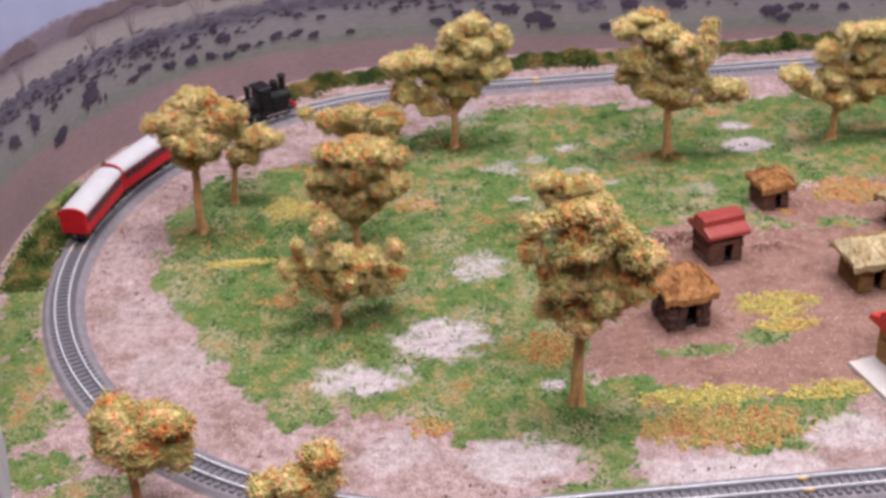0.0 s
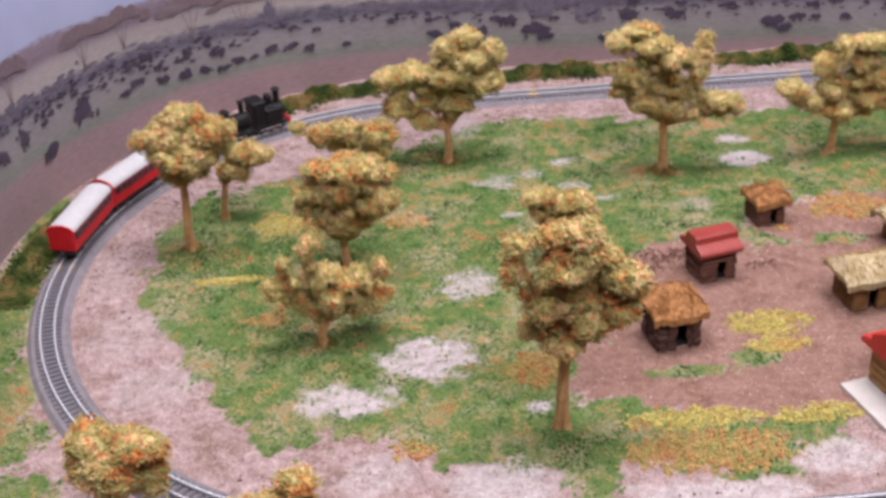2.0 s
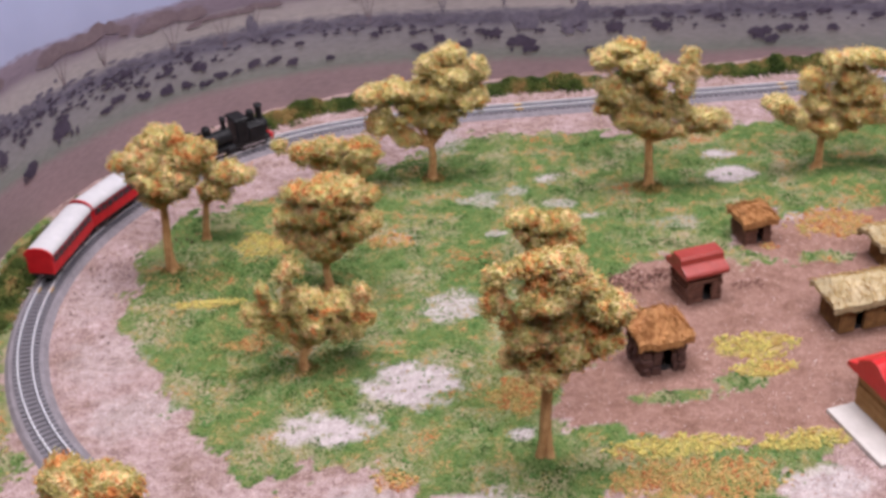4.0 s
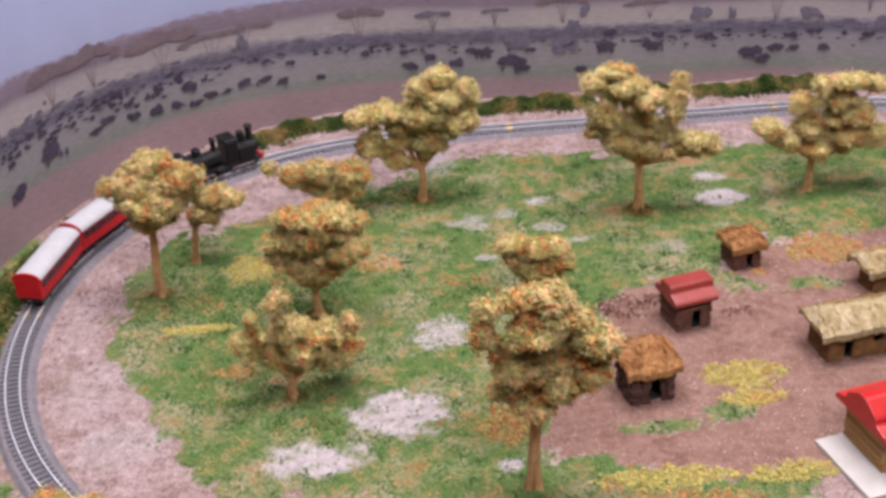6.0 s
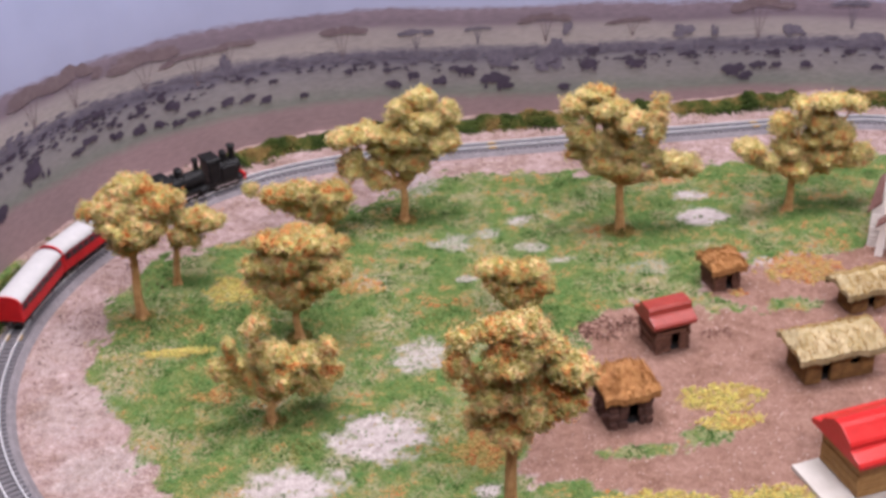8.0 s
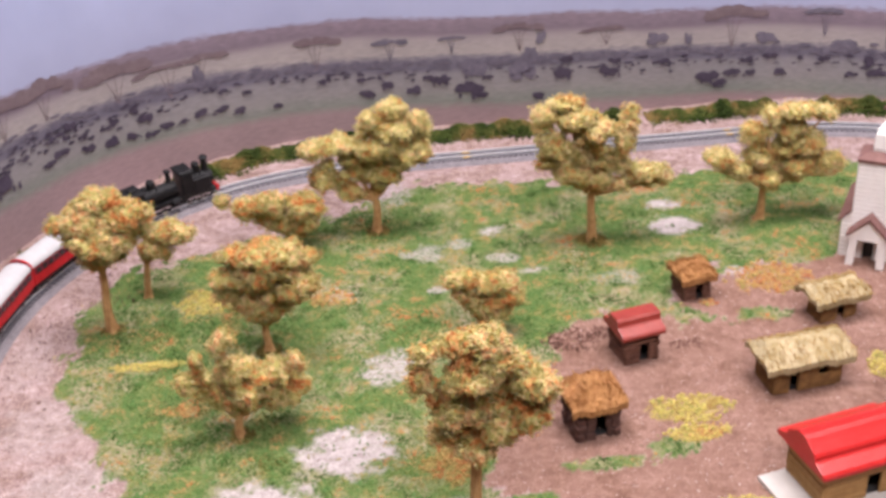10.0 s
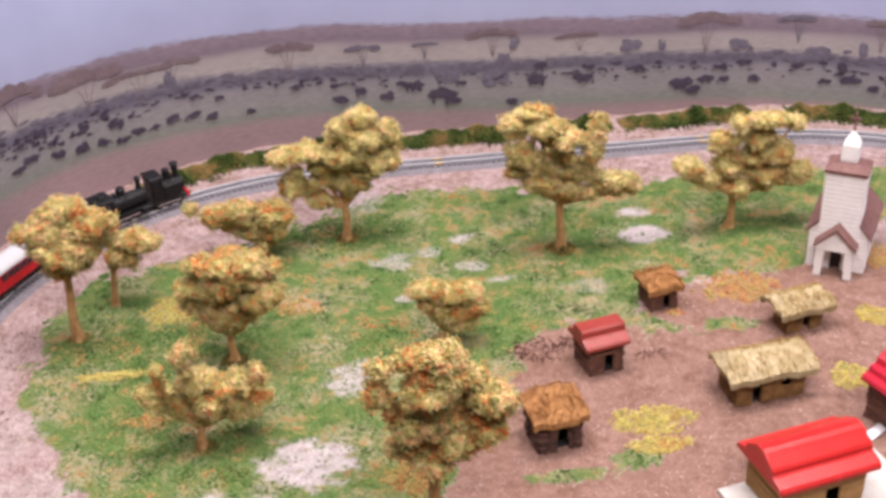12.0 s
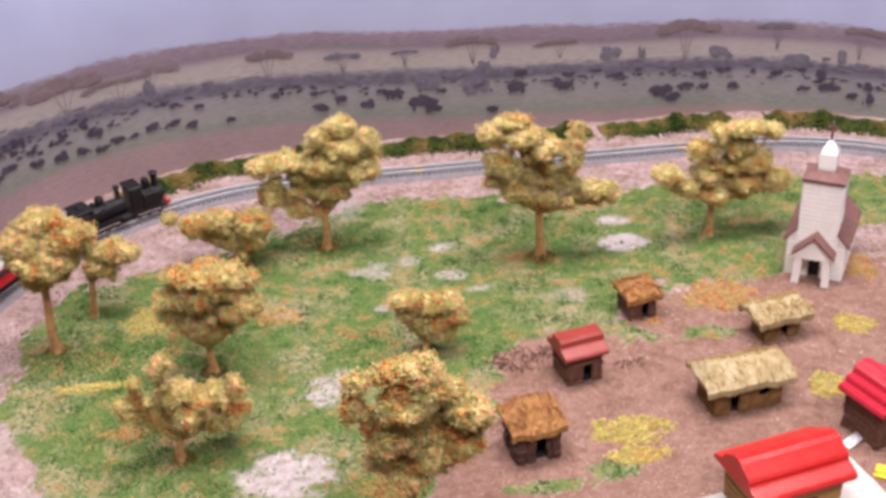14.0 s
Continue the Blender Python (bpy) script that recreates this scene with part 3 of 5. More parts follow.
SPECKS_MIDDLE = [(1090, 54, 6, 4), (1067, 56, 4, 2), (1055, 52, 5, 3), (1037, 53, 4, 2), (1030, 45, 8, 5), (1049, 38, 9, 5), (1009, 38, 9, 5), (984, 46, 11, 7), (997, 49,
        5, 3), (957, 34, 15, 9), (949, 28, 10, 4), (941, 45, 7, 3), (895, 23, 9, 5), (868, 55, 7, 5), (871, 42, 11, 7), (827, 40, 12, 6), (824, 50, 7, 4), (840, 46, 6,
        2), (810, 47, 7, 2), (780, 46, 9, 3), (798, 52, 5, 2), (737, 28, 13, 9)]
SPECKS_RIGHT = [(710, 29, 12, 5), (697, 28, 6, 4), (668, 28, 9, 5), (700, 41, 7, 4), (677, 43, 9, 4), (651, 41, 4, 3), (630, 39, 7, 4), (604, 25, 9, 4), (582, 27, 11, 5),
        (590, 37, 6, 8), (561, 20, 8, 4), (546, 19, 7, 7), (759, 50, 5, 2), (727, 47, 4, 3), (608, 42, 4, 2), (548, 30, 6, 6), (726, 20, 11, 5)]


def blot(bm, s, z, a, b, r, proud, n=14, flat=0.0):
    """An uneven flat patch of print; flat > 0 cuts its underside."""
    ring = []
    for k in range(n):
        t = 2 * math.pi * k / n
        e = r.uniform(0.72, 1.12)
        v = math.sin(t)
        ring.append(bm.verts.new(on_panel((s + a * e * math.cos(t)) * M, (z + b * e * (v if v > 0 else v * (1 - flat))) * M, proud)))
    bm.faces.new(ring)


def build_print():
    r = random.Random(5)
    tone = lambda name, d, l: plain(name, d, l, 260, 0.55)
    far = tone("print_haze_brown", (0.14, 0.10, 0.115), (0.20, 0.15, 0.16))
    mid = tone("print_haze_grey", (0.10, 0.088, 0.12), (0.17, 0.15, 0.19))
    dark = tone("print_dark", (0.045, 0.034, 0.055), (0.085, 0.068, 0.10))
    for s, z, a, b, foot in ACACIAS:
        bm = bmesh.new()
        for k in range(13):
            u = r.uniform(-0.92, 0.92)
            blot(bm, s + u * a, z + (0.35 - 0.7 * u * u) * b + r.uniform(-0.25, 0.25) * b, a * r.uniform(0.2, 0.4), b * r.uniform(0.45, 0.8), r, 0.0007 + r.random() * 0.0002, 14, 0.4)
        for k in (-0.3, 0.0, 0.28):          # thin stems that fan out under the canopy
            w, lean = 0.34, k * a
            half = 0.5 * (z + foot)
            knots = [(s + lean, z - 0.1 * b, w * 0.7), (s + lean * 0.45, half, w), (s + 0.06 * lean, foot, w * 1.1)]
            for (s0, y0, w0), (s1, y1, w1) in zip(knots, knots[1:]):
                bm.faces.new([bm.verts.new(on_panel(q * M, v * M, 0.0006)) for q, v in ((s0 - w0, y0), (s0 + w0, y0), (s1 + w1, y1), (s1 - w1, y1))])
        part("printed_tree", bm, far if a > 18 else mid, backdrop, "printed hazy flat-topped tree")
    for s, z, a, b in BUSHES:
        bm = bmesh.new()
        for _ in range(8):
            blot(bm, s + r.uniform(-0.6, 0.6) * a, z + r.uniform(-0.5, 0.5) * b, a * r.uniform(0.3, 0.55), b * r.uniform(0.35, 0.55), r, 0.0007 + r.random() * 0.0002)
        part("printed_bush", bm, mid, backdrop, "printed hazy grey bush")
    bm, bm2 = bmesh.new(), bmesh.new()
    for s, z, a, b in SPECKS_LEFT + SPECKS_MIDDLE + SPECKS_RIGHT:          # low domes with ragged undersides
        for k in range(4):
            blot(bm, s + r.uniform(-0.5, 0.5) * a, z + r.uniform(-0.25, 0.3) * b, a * r.uniform(0.4, 0.62), b * r.uniform(0.5, 0.8), r, 0.0011 + r.random() * 0.0003, 11, 0.35)
        for k in range(3):
            q = s + r.uniform(-0.75, 0.75) * a
            blot(bm, q, z - 0.55 * b, max(0.5, a * 0.1), b * r.uniform(0.25, 0.45), r, 0.0011 + r.random() * 0.0003, 7)
    for _ in range(520):
        s = r.uniform(430, 1560)
        tilt = 62 * (s / 1000 - 1) if s > 1000 else 35 * (s / 1000 - 1)
        blot(bm2, s, 61 + tilt + r.gauss(0, 2.6), r.uniform(1.6, 7), r.uniform(0.8, 2.6), r, 0.0004 + r.random() * 0.0003, 9, 0.3)
    for _ in range(260):          # the small far ones
        s = r.uniform(430, 1600)
        tilt = 62 * (s / 1000 - 1) if s > 1000 else 45 * (s / 1000 - 1)
        blot(bm, s, 56 + tilt - abs(r.gauss(0, 5)), r.uniform(1.2, 4.2), r.uniform(0.7, 1.9), r, 0.0008 + r.random() * 0.0003, 9, 0.5)
    for _ in range(120):          # the crowded left end
        s = r.uniform(1230, 1600)
        blot(bm, s, 50 + 62 * (s / 1000 - 1) + r.uniform(-12, 8), r.uniform(1.6, 4.6), r.uniform(1.0, 2.6), r, 0.0008 + r.random() * 0.0003, 9, 0.5)
    part("printed_specks", bm, dark, backdrop, "dark printed specks on the plain", kind="stuff")
    part("printed_shrubs", bm2, mid, backdrop, "hazy line of printed shrubs", kind="stuff")


def build_end_board():
    """A plain pale board that carries the backdrop's end on towards the near corner."""
    foot = [PANEL[-1], Vector((-0.2285, 0.384)), Vector((-0.2170, 0.350)), Vector((-0.2030, 0.305))]
    bm = bmesh.new()
    rows = []
    for i, p in enumerate(foot):
        d = (foot[min(i + 1, 3)] - foot[max(i - 1, 0)]).normalized()
        o = Vector((d.y, -d.x)) * 0.004
        rows.append([(p.x, p.y, -0.003), (p.x, p.y, BTOP), (p.x + o.x, p.y + o.y, BTOP), (p.x + o.x, p.y + o.y, -0.003)])
    tagged(part("end_board", loft(bm, rows), plain("pale_grey_board", (0.42, 0.41, 0.44), (0.52, 0.51, 0.54), 40, 0.6), label="plain pale grey end board of the backdrop", kind="structure"), category="board")


def build_moss():
    """A strip of dark moss along the foot of the backdrop."""
    r = np.random.default_rng(9)
    pts = []
    for s0, s1 in ((1350, 1402), (885, 1250), (806, 880), (672, 798), (470, 640), (1440, 1600)):
        n = int((s1 - s0) * 52)
        s = r.uniform(s0, s1, n)
        top = 8.2 + 2.6 * np.sin(s * 0.055) + 2.2 * np.sin(s * 0.13 + 1) + 1.4 * np.sin(s * 0.31 + 2)
        top *= np.clip(np.minimum(s - s0, s1 - s) / 9, 0.15, 1)
        back = r.normal(0, 6.5, n)
        z = np.abs(r.random(n)) ** 0.6 * np.maximum(top, 1.5) * np.exp(-(back / 10) ** 2)
        for a, b, h in zip(s, back, z):
            p = on_panel(a * M, h * M, 0.023 + b * M)
            pts.append(p)
    c = np.array([tuple(p) for p in pts])
    ob = part("moss_strip", crumbs("moss_strip", c, r.uniform(0.8, 1.8, len(c)) * M), MAT["moss"], label="dark green moss strip along the backdrop foot", kind="stuff")
    tagged(ob, category="moss")


# ---- trees ----
# name: base x, base y, clumps (across, away, up, half width, half height), all in millimetres
TREES = {}
TREES["a"] = (-148, 613, [(8, 3, 101, 18, 7), (-5, -4, 91, 15, 9), (21, 0, 92, 17, 10), (-21, 5, 84, 10, 6), (7, -5, 78, 22, 11), (33, 2, 85, 8, 14), (2, -2, 63, 15, 6)])
TREES["b"] = (-129, 655, [(20, 3, 51, 14, 7), (32, -4, 53, 10, 6), (12, 0, 42, 10, 8), (3, 5, 38, 7, 5)])
TREES["c"] = (39, 729, [(17, 4, 102, 13, 6), (0, -4, 96, 9, 9), (37, -4, 91, 9, 10), (18, 2, 86, 20, 9), (-45, -2, 75, 11, 6), (-25, 0, 77, 16, 7), (4, 0, 75, 20, 9), (30, -2, 69, 16, 9), (-5, 7, 58, 18, 7), (5, -3, 52, 11, 6), (-38, -1, 51, 11, 10), (-20, -3, 38, 9, 6)])
TREES["d"] = (200, 690, [(-20, 2, 114, 14, 5), (-35, -2, 107, 10, 7), (-11, -2, 105, 15, 7), (-37, 1, 87, 7, 5), (-26, -2, 82, 12, 8), (-32, 1, 69, 9, 6), (-6, 6, 71, 14, 11), (5, -6, 96, 14, 7), (28, -1, 101, 6, 11), (24, -2, 83, 8, 11), (20, 3, 64, 10, 9), (-13, 2, 60, 16, 8), (3, -3, 54, 13, 5), (41, -2, 58, 13, 6), (54, -1, 51, 7, 4)])
TREES["e"] = (-21, 710, [(-55, 1, 46, 7, 5), (-36, 0, 40, 13, 7), (-18, -1, 43, 14, 8), (-12, 1, 28, 13, 9), (6, -1, 39, 16, 9), (5, -4, 27, 12, 7), (0, -2, 17, 9, 4)])
TREES["f"] = (-37, 574, [(9, -3, 76, 22, 8), (6, 1, 66, 22, 10), (32, 1, 70, 8, 5), (-12, 3, 75, 13, 5), (-23, 3, 49, 9, 7), (1, 5, 58, 21, 9), (25, -6, 55, 15, 9), (-1, 1, 39, 16, 9), (0, 2, 28, 11, 4), (-22, 0, 61, 10, 5)])
TREES["g"] = (-49, 486, [(-2, -2, 72, 7, 7), (-19, 0, 57, 5, 7), (-24, -3, 45, 7, 7), (-13, 5, 34, 11, 6), (3, 5, 47, 13, 6), (8, 1, 34, 13, 10), (40, -1, 53, 7, 7), (31, 6, 30, 14, 9), (1, 0, 23, 6, 6), (22, 5, 43, 12, 6)])
TREES["h"] = (87, 390, [(-24, -2, 118, 7, 5), (-26, -3, 104, 7, 7), (-7, -1, 121, 9, 7), (9, -3, 122, 13, 8), (6, 0, 113, 16, 9), (1, -6, 107, 16, 7), (-7, -1, 84, 14, 8), (-10, 5, 64, 12, 9), (9, 3, 84, 11, 10), (22, 3, 104, 10, 7), (32, -3, 97, 12, 8), (41, 0, 86, 5, 5), (30, -3, 77, 12, 6), (15, -4, 72, 12, 8), (1, -4, 59, 11, 5)])
TREES["i"] = (105, 573, [(-11, -3, 48, 12, 5), (10, 6, 39, 18, 6), (23, 3, 28, 9, 6), (4, 4, 25, 15, 6), (9, 4, 18, 12, 4), (-11, -2, 37, 7, 5)])
TREES["j"] = (333, 704, [(22, -1, 90, 18, 5), (2, -3, 90, 7, 5), (44, 2, 85, 8, 5), (-8, 4, 72, 10, 8), (18, 6, 74, 14, 8), (31, 3, 62, 16, 10), (-1, 6, 52, 14, 9), (-36, -6, 58, 13, 6), (-23, -2, 46, 11, 4), (51, 6, 42, 12, 9), (24, 4, 45, 16, 9), (3, -1, 36, 12, 6)])
TREES["k"] = (-146, 325, [(-2, 3, 60, 13, 7), (23, -4, 60, 13, 6), (9, 0, 49, 21, 12), (-9, 5, 44, 9, 10), (25, -5, 43, 9, 10), (7, 2, 36, 16, 4)])
TREES["l"] = (-66, 296, [(18, 3, 52, 10, 4), (5, -4, 42, 11, 7), (18, 0, 41, 10, 8), (-10, 5, 34, 10, 5), (8, -5, 27, 14, 7)])
TREE_LABEL = {"h": "tall model tree with broad yellow-green foam crown beside the huts", "k": "low bushy model tree by the near track",
              "i": "short model tree with a small flat foam crown", "b": "small model tree close behind a larger one"}


def ball(level):
    bm = bmesh.new()
    bmesh.ops.create_icosphere(bm, subdivisions=level, radius=1.0)
    v, f = np.array([tuple(q.co) for q in bm.verts]), np.array([[q.index for q in a.verts] for a in bm.faces])
    bm.free()
    return v, f


BALLS = {4: ball(4), 5: ball(5)}


def ripple(p, scale, seed):
    """Smooth noise in space by crossed waves, about -1 to 1."""
    r = np.random.default_rng(seed)
    out = 0
    for _ in range(8):
        d = r.normal(size=3)
        d *= r.uniform(0.7, 1.5) * 6.28 / scale / np.linalg.norm(d)
        out = out + np.sin(p @ d + r.uniform(0, 6.28))
    return out / 3.2


def build_tree(key):
    bx, by, clumps = TREES[key]
    no = ord(key)
    seed = np.random.default_rng(no)
    z0 = float(ground_height(np.array([bx * 1.0]), np.array([by * 1.0]))[0])
    tree = empty("tree", Matrix.Translation((bx * M, by * M, z0 - 0.0005)), TREE_LABEL.get(key, "model savanna tree with ochre and green foam crown"), "tree", "trees on the layout")
    low = min(c[2] - 0.3 * c[4] for c in clumps)
    top = max(c[2] for c in clumps)
    mid = sum(c[0] for c in clumps) / len(clumps) * 0.35
    bm = bmesh.new()
    fork = Vector((mid * 0.5, 0, max(low * 0.86, 8)))
    thick = 1.5 + 0.012 * top
    # a trunk of several twisted strands that flares into its roots
    for k in range(3):
        a = 2.1 * k + no
        way = []
        for q in range(7):
            u = q / 6
            spread = thick * (0.42 + 0.75 * (1 - u) ** 5)
            way.append((fork.x * u ** 1.4 + spread * math.cos(a + 2.2 * u) + 0.5 * math.sin(5 * u + no), fork.y * u + spread * math.sin(a + 2.2 * u), -1.2 + (fork.z + 1.2) * u))
        tube(bm, [tuple(Vector(w) * M) for w in way], [thick * M * e for e in (1.0, 0.82, 0.74, 0.7, 0.7, 0.68, 0.6)], 9)
    grown = []
    for dx, dy, dz, rx, rz in clumps:
        end = Vector((dx, dy, dz - rz * 0.2))
        knee = fork.lerp(end, 0.5) + Vector((0, 0, -2))
        tube(bm, [tuple(p * M) for p in (fork - Vector((0, 0, 2)), knee, end)], [thick * M * e for e in (0.8, 0.5, 0.25)], 6)
        grown.append((5, (dx, dy, dz), rx - 1.4, max(rz - 0.9, 4.2)))
        reach = (end - fork).length
        for u in ((0.62,) if reach < 34 else (0.5, 0.75)):          # foliage along the limb
            q = fork.lerp(end, u) + Vector((0, 0, -1.5 * (1 - u)))
            grown.append((4, tuple(q), max(rx * 0.42, 3.6), max(rz * 0.55, 3.2)))
    part("trunk", bm, MAT["trunk"], tree, "ochre-brown twisted wire trunk")
    verts, faces, pts, sizes, count = [], [], [], [], 0
    for n, (level, at, rx, rz) in enumerate(grown):
        ry = min(rx, rz * 2.1)
        v, f = BALLS[level]
        p = v * np.array([rx, ry, rz]) + at
        swell = 2.2 * ripple(p, 16, no) + 1.0 * ripple(p, 7.5, no + 1) + 0.5 * ripple(p, 3.6, no + 2) + seed.uniform(-0.4, 0.4, len(p)) - 1.1
        p = p + v * (swell * min(1.0, 0.45 + rz / 14))[:, None]
        verts.append(p)
        faces.append(f + count)
        count += len(p)
        many = int(5.5 * (rx * ry + rx * rz + ry * rz) * (1.0 if level == 5 else 0.7))
        who = seed.integers(len(p), size=many)
        pts.append(p[who] + v[who] * (seed.random((many, 1)) ** 1.3 * 3.6 - 0.2) * (0.75 + 0.5 * ripple(p[who], 5, no + 3))[:, None] + seed.normal(0, 0.55, (many, 3)))
        sizes.append(seed.uniform(0.45, 1.0, many))
        tufts = many // 20          # ragged tips that stand out
        who = seed.integers(len(p), size=tufts)
        for step in (0.8, 1.6, 2.4, 3.1):
            pts.append(p[who] + v[who] * step + seed.normal(0, 0.3, (tufts, 3)))
            sizes.append(seed.uniform(0.45, 0.75, tufts) * (1.1 - 0.18 * step))
    cv, cf = crumb_arrays(np.concatenate(pts) * M, np.concatenate(sizes) * M, (TET_V, TET_F), 0.9)
    part("crown", mesh_from("crown", np.concatenate([np.concatenate(verts) * M, cv]), np.concatenate(faces + [cf + count])), MAT["foliage_pale" if key in "cdj" else "foliage"], tree, "clumpy yellow-olive foam foliage" if key in "cdj" else "clumpy ochre, green and orange foam foliage")
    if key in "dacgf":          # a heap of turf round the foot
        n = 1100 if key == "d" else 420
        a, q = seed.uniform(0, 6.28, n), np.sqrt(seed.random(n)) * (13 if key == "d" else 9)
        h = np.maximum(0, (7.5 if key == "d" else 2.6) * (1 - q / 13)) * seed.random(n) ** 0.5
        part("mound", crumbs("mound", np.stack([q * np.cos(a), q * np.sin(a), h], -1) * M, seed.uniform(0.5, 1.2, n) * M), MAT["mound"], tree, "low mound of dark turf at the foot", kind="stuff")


# ---- houses ----
def wall_courses(length, height, thick, rows, gaps=(), jit=0.0, blocks=0):
    """Spans of a wall along +x, course by course, leaving the gaps (x0, x1, z0, z1) open. Returns boxes."""
    spans = []
    for r in range(rows):
        z0, z1 = height * r / rows, height * (r + 1) / rows
        cuts = sorted((g[0], g[1]) for g in gaps if g[2] < (z0 + z1) / 2 < g[3])
        x = 0.0
        for a, b in cuts + [(length, length)]:
            if a - x > 0.0008:
                if blocks:
                    n = max(1, round((a - x) / blocks))
                    edge = [x + (a - x) * k / n + (random.uniform(-0.2, 0.2) * blocks if 0 < k < n else 0) for k in range(n + 1)]
                    spans += [(p, q, z0, z1) for p, q in zip(edge, edge[1:])]
                else:
                    spans.append((x, a, z0, z1))
            x = b
    return spans


def build_walls(hut, w, d, h, style, door, window=None):
    """Four walls on a base with its front-left corner at the origin, front along +x, depth along +y."""
    t = 0.0022
    name, mat, rows, jit, blocks = {"stone": ("stone", "stone", 4, 0.0007, 0.0052), "log": ("log", "log", 6, 0.0003, 0), "plank": ("plank", "plank", 5, 0.0001, 0),
                                    "mud": ("wall", "mud", 8, 0, 0), "mud_brown": ("wall", "mud_brown", 8, 0, 0)}[style]
    sides = [(Matrix.Identity(4), w, [door] + ([window] if window else [])), (pose(w, 0, 0, 0, 0, 90), d, []),
             (pose(w, d, 0, 0, 0, 180), w, []), (pose(0, d, 0, 0, 0, 270), d, [])]
    for k, (m, length, gaps) in enumerate(sides):
        spans = wall_courses(length, h, t, rows, gaps, jit, blocks)
        if style.startswith("mud"):
            bm = bmesh.new()
            for x0, x1, z0, z1 in spans:
                box(bm, x0 + (t if k % 2 else 0), x1 - (t if k % 2 else 0), 0, t, z0, z1)
            bmesh.ops.remove_doubles(bm, verts=bm.verts, dist=1e-6)
            part("wall", bm, MAT[mat], hut, "", m)
        else:
            for x0, x1, z0, z1 in spans:
                proud = random.uniform(-0.0012, 0.0004) if style == "stone" else random.uniform(-0.0005, 0.0005)
                over = random.uniform(0.0002, 0.0018) if style == "log" else 0
                ends = (0.0002 if k % 2 == 0 else 0.0003)
                part(name, boxed(x0 - (over if x0 == 0 else 0) + ends, x1 + (over if x1 == length else 0) - ends, proud, t, z0 + 0.00015, z1 - 0.00015, jit=jit, bevel=0.0005), MAT[mat], hut, "", m)
    lining = boxed(t, w - t, t + 0.0002, d - t, 0, 0.0006)
    part("floor", lining, MAT["dark"], hut, "dark earth floor")


def thatch_roof(hut, w, d, h, rise, over, mat, straw, seed, flat=0.5, lumpy=0.0004):
    """A shaggy solid roof, higher along a ridge that runs with the front."""
    r = np.random.default_rng(seed)
    nx, ny = 30, 18
    bm = bmesh.new()
    top, low = [], []
    for j in range(ny + 1):
        a, b = [], []
        for i in range(nx + 1):
            u, v = i / nx * 2 - 1, j / ny * 2 - 1
            edge = 1 + 0.016 * math.sin(u * 3.7 + seed) + 0.016 * math.sin(v * 4.3 + seed * 2) + r.uniform(-0.016, 0.016)
            x, y = w / 2 + u * (w / 2 + over[0]) * edge, d / 2 + v * (d / 2 + over[1]) * edge
            q = max(abs(v) ** 1.5, 0.75 * max(abs(u) - flat, 0) / (1 - flat) if flat < 1 else 0)
            z = h + rise * (1 - q) + lumpy * (math.sin(u * 4.1 + v * 2.7 + seed) + 0.7 * math.sin(u * 7.3 - v * 5.1 + 2 * seed)) + r.uniform(-0.0005, 0.0005)
            drop = 0.0040 - 0.0012 * r.random()
            a.append(bm.verts.new((x, y, z + 0.0014)))
            b.append(bm.verts.new((x * 0.985 + w * 0.0075, y * 0.985 + d * 0.0075, z - drop * (0.6 if q < 0.9 else 1))))
        top.append(a)
        low.append(b)
    for j in range(ny):
        for i in range(nx):
            bm.faces.new((top[j][i], top[j][i + 1], top[j + 1][i + 1], top[j + 1][i]))
            bm.faces.new((low[j][i], low[j + 1][i], low[j + 1][i + 1], low[j][i + 1]))
    for i in range(nx):
        bm.faces.new((top[0][i], low[0][i], low[0][i + 1], top[0][i + 1]))
        bm.faces.new((top[ny][i], top[ny][i + 1], low[ny][i + 1], low[ny][i]))
    for j in range(ny):
        bm.faces.new((top[j][0], top[j + 1][0], low[j + 1][0], low[j][0]))
        bm.faces.new((top[j][nx], low[j][nx], low[j + 1][nx], top[j + 1][nx]))
    pts = [(top[j][i].co.copy(), (top[j][i].co - top[j - 1][i].co)) for j in range(1, ny + 1) for i in range(nx + 1)]
    roof = part("roof", bm, MAT[mat], hut, "shaggy thatched roof")
    fb = bmesh.new()          # straw strands down the slopes
    for _ in range(650):
        p, slope = pts[r.integers(len(pts))]
        side = 1 if p.y > d / 2 else -1
        way = (slope.normalized() * side * r.uniform(0.002, 0.0045) + Vector((r.uniform(-1, 1) * 0.0012, 0, 0.0004)))
        wd = Vector((0.00014, 0, 0))
        a, b = p + Vector((r.uniform(-0.0008, 0.0008), r.uniform(-0.0008, 0.0008), 0.0001)), p + way
        vs = [fb.verts.new(q) for q in (a - wd, a + wd, b + wd * 0.5, b - wd * 0.5, a + Vector((0, 0, 0.0005)), b + Vector((0, 0, 0.0004)))]
        fb.faces.new((vs[0], vs[1], vs[2], vs[3]))
        fb.faces.new((vs[1], vs[4], vs[5], vs[2]))
        fb.faces.new((vs[4], vs[0], vs[3], vs[5]))
    part("straw", fb, MAT[straw], roof, "loose straw strands", kind="stuff")


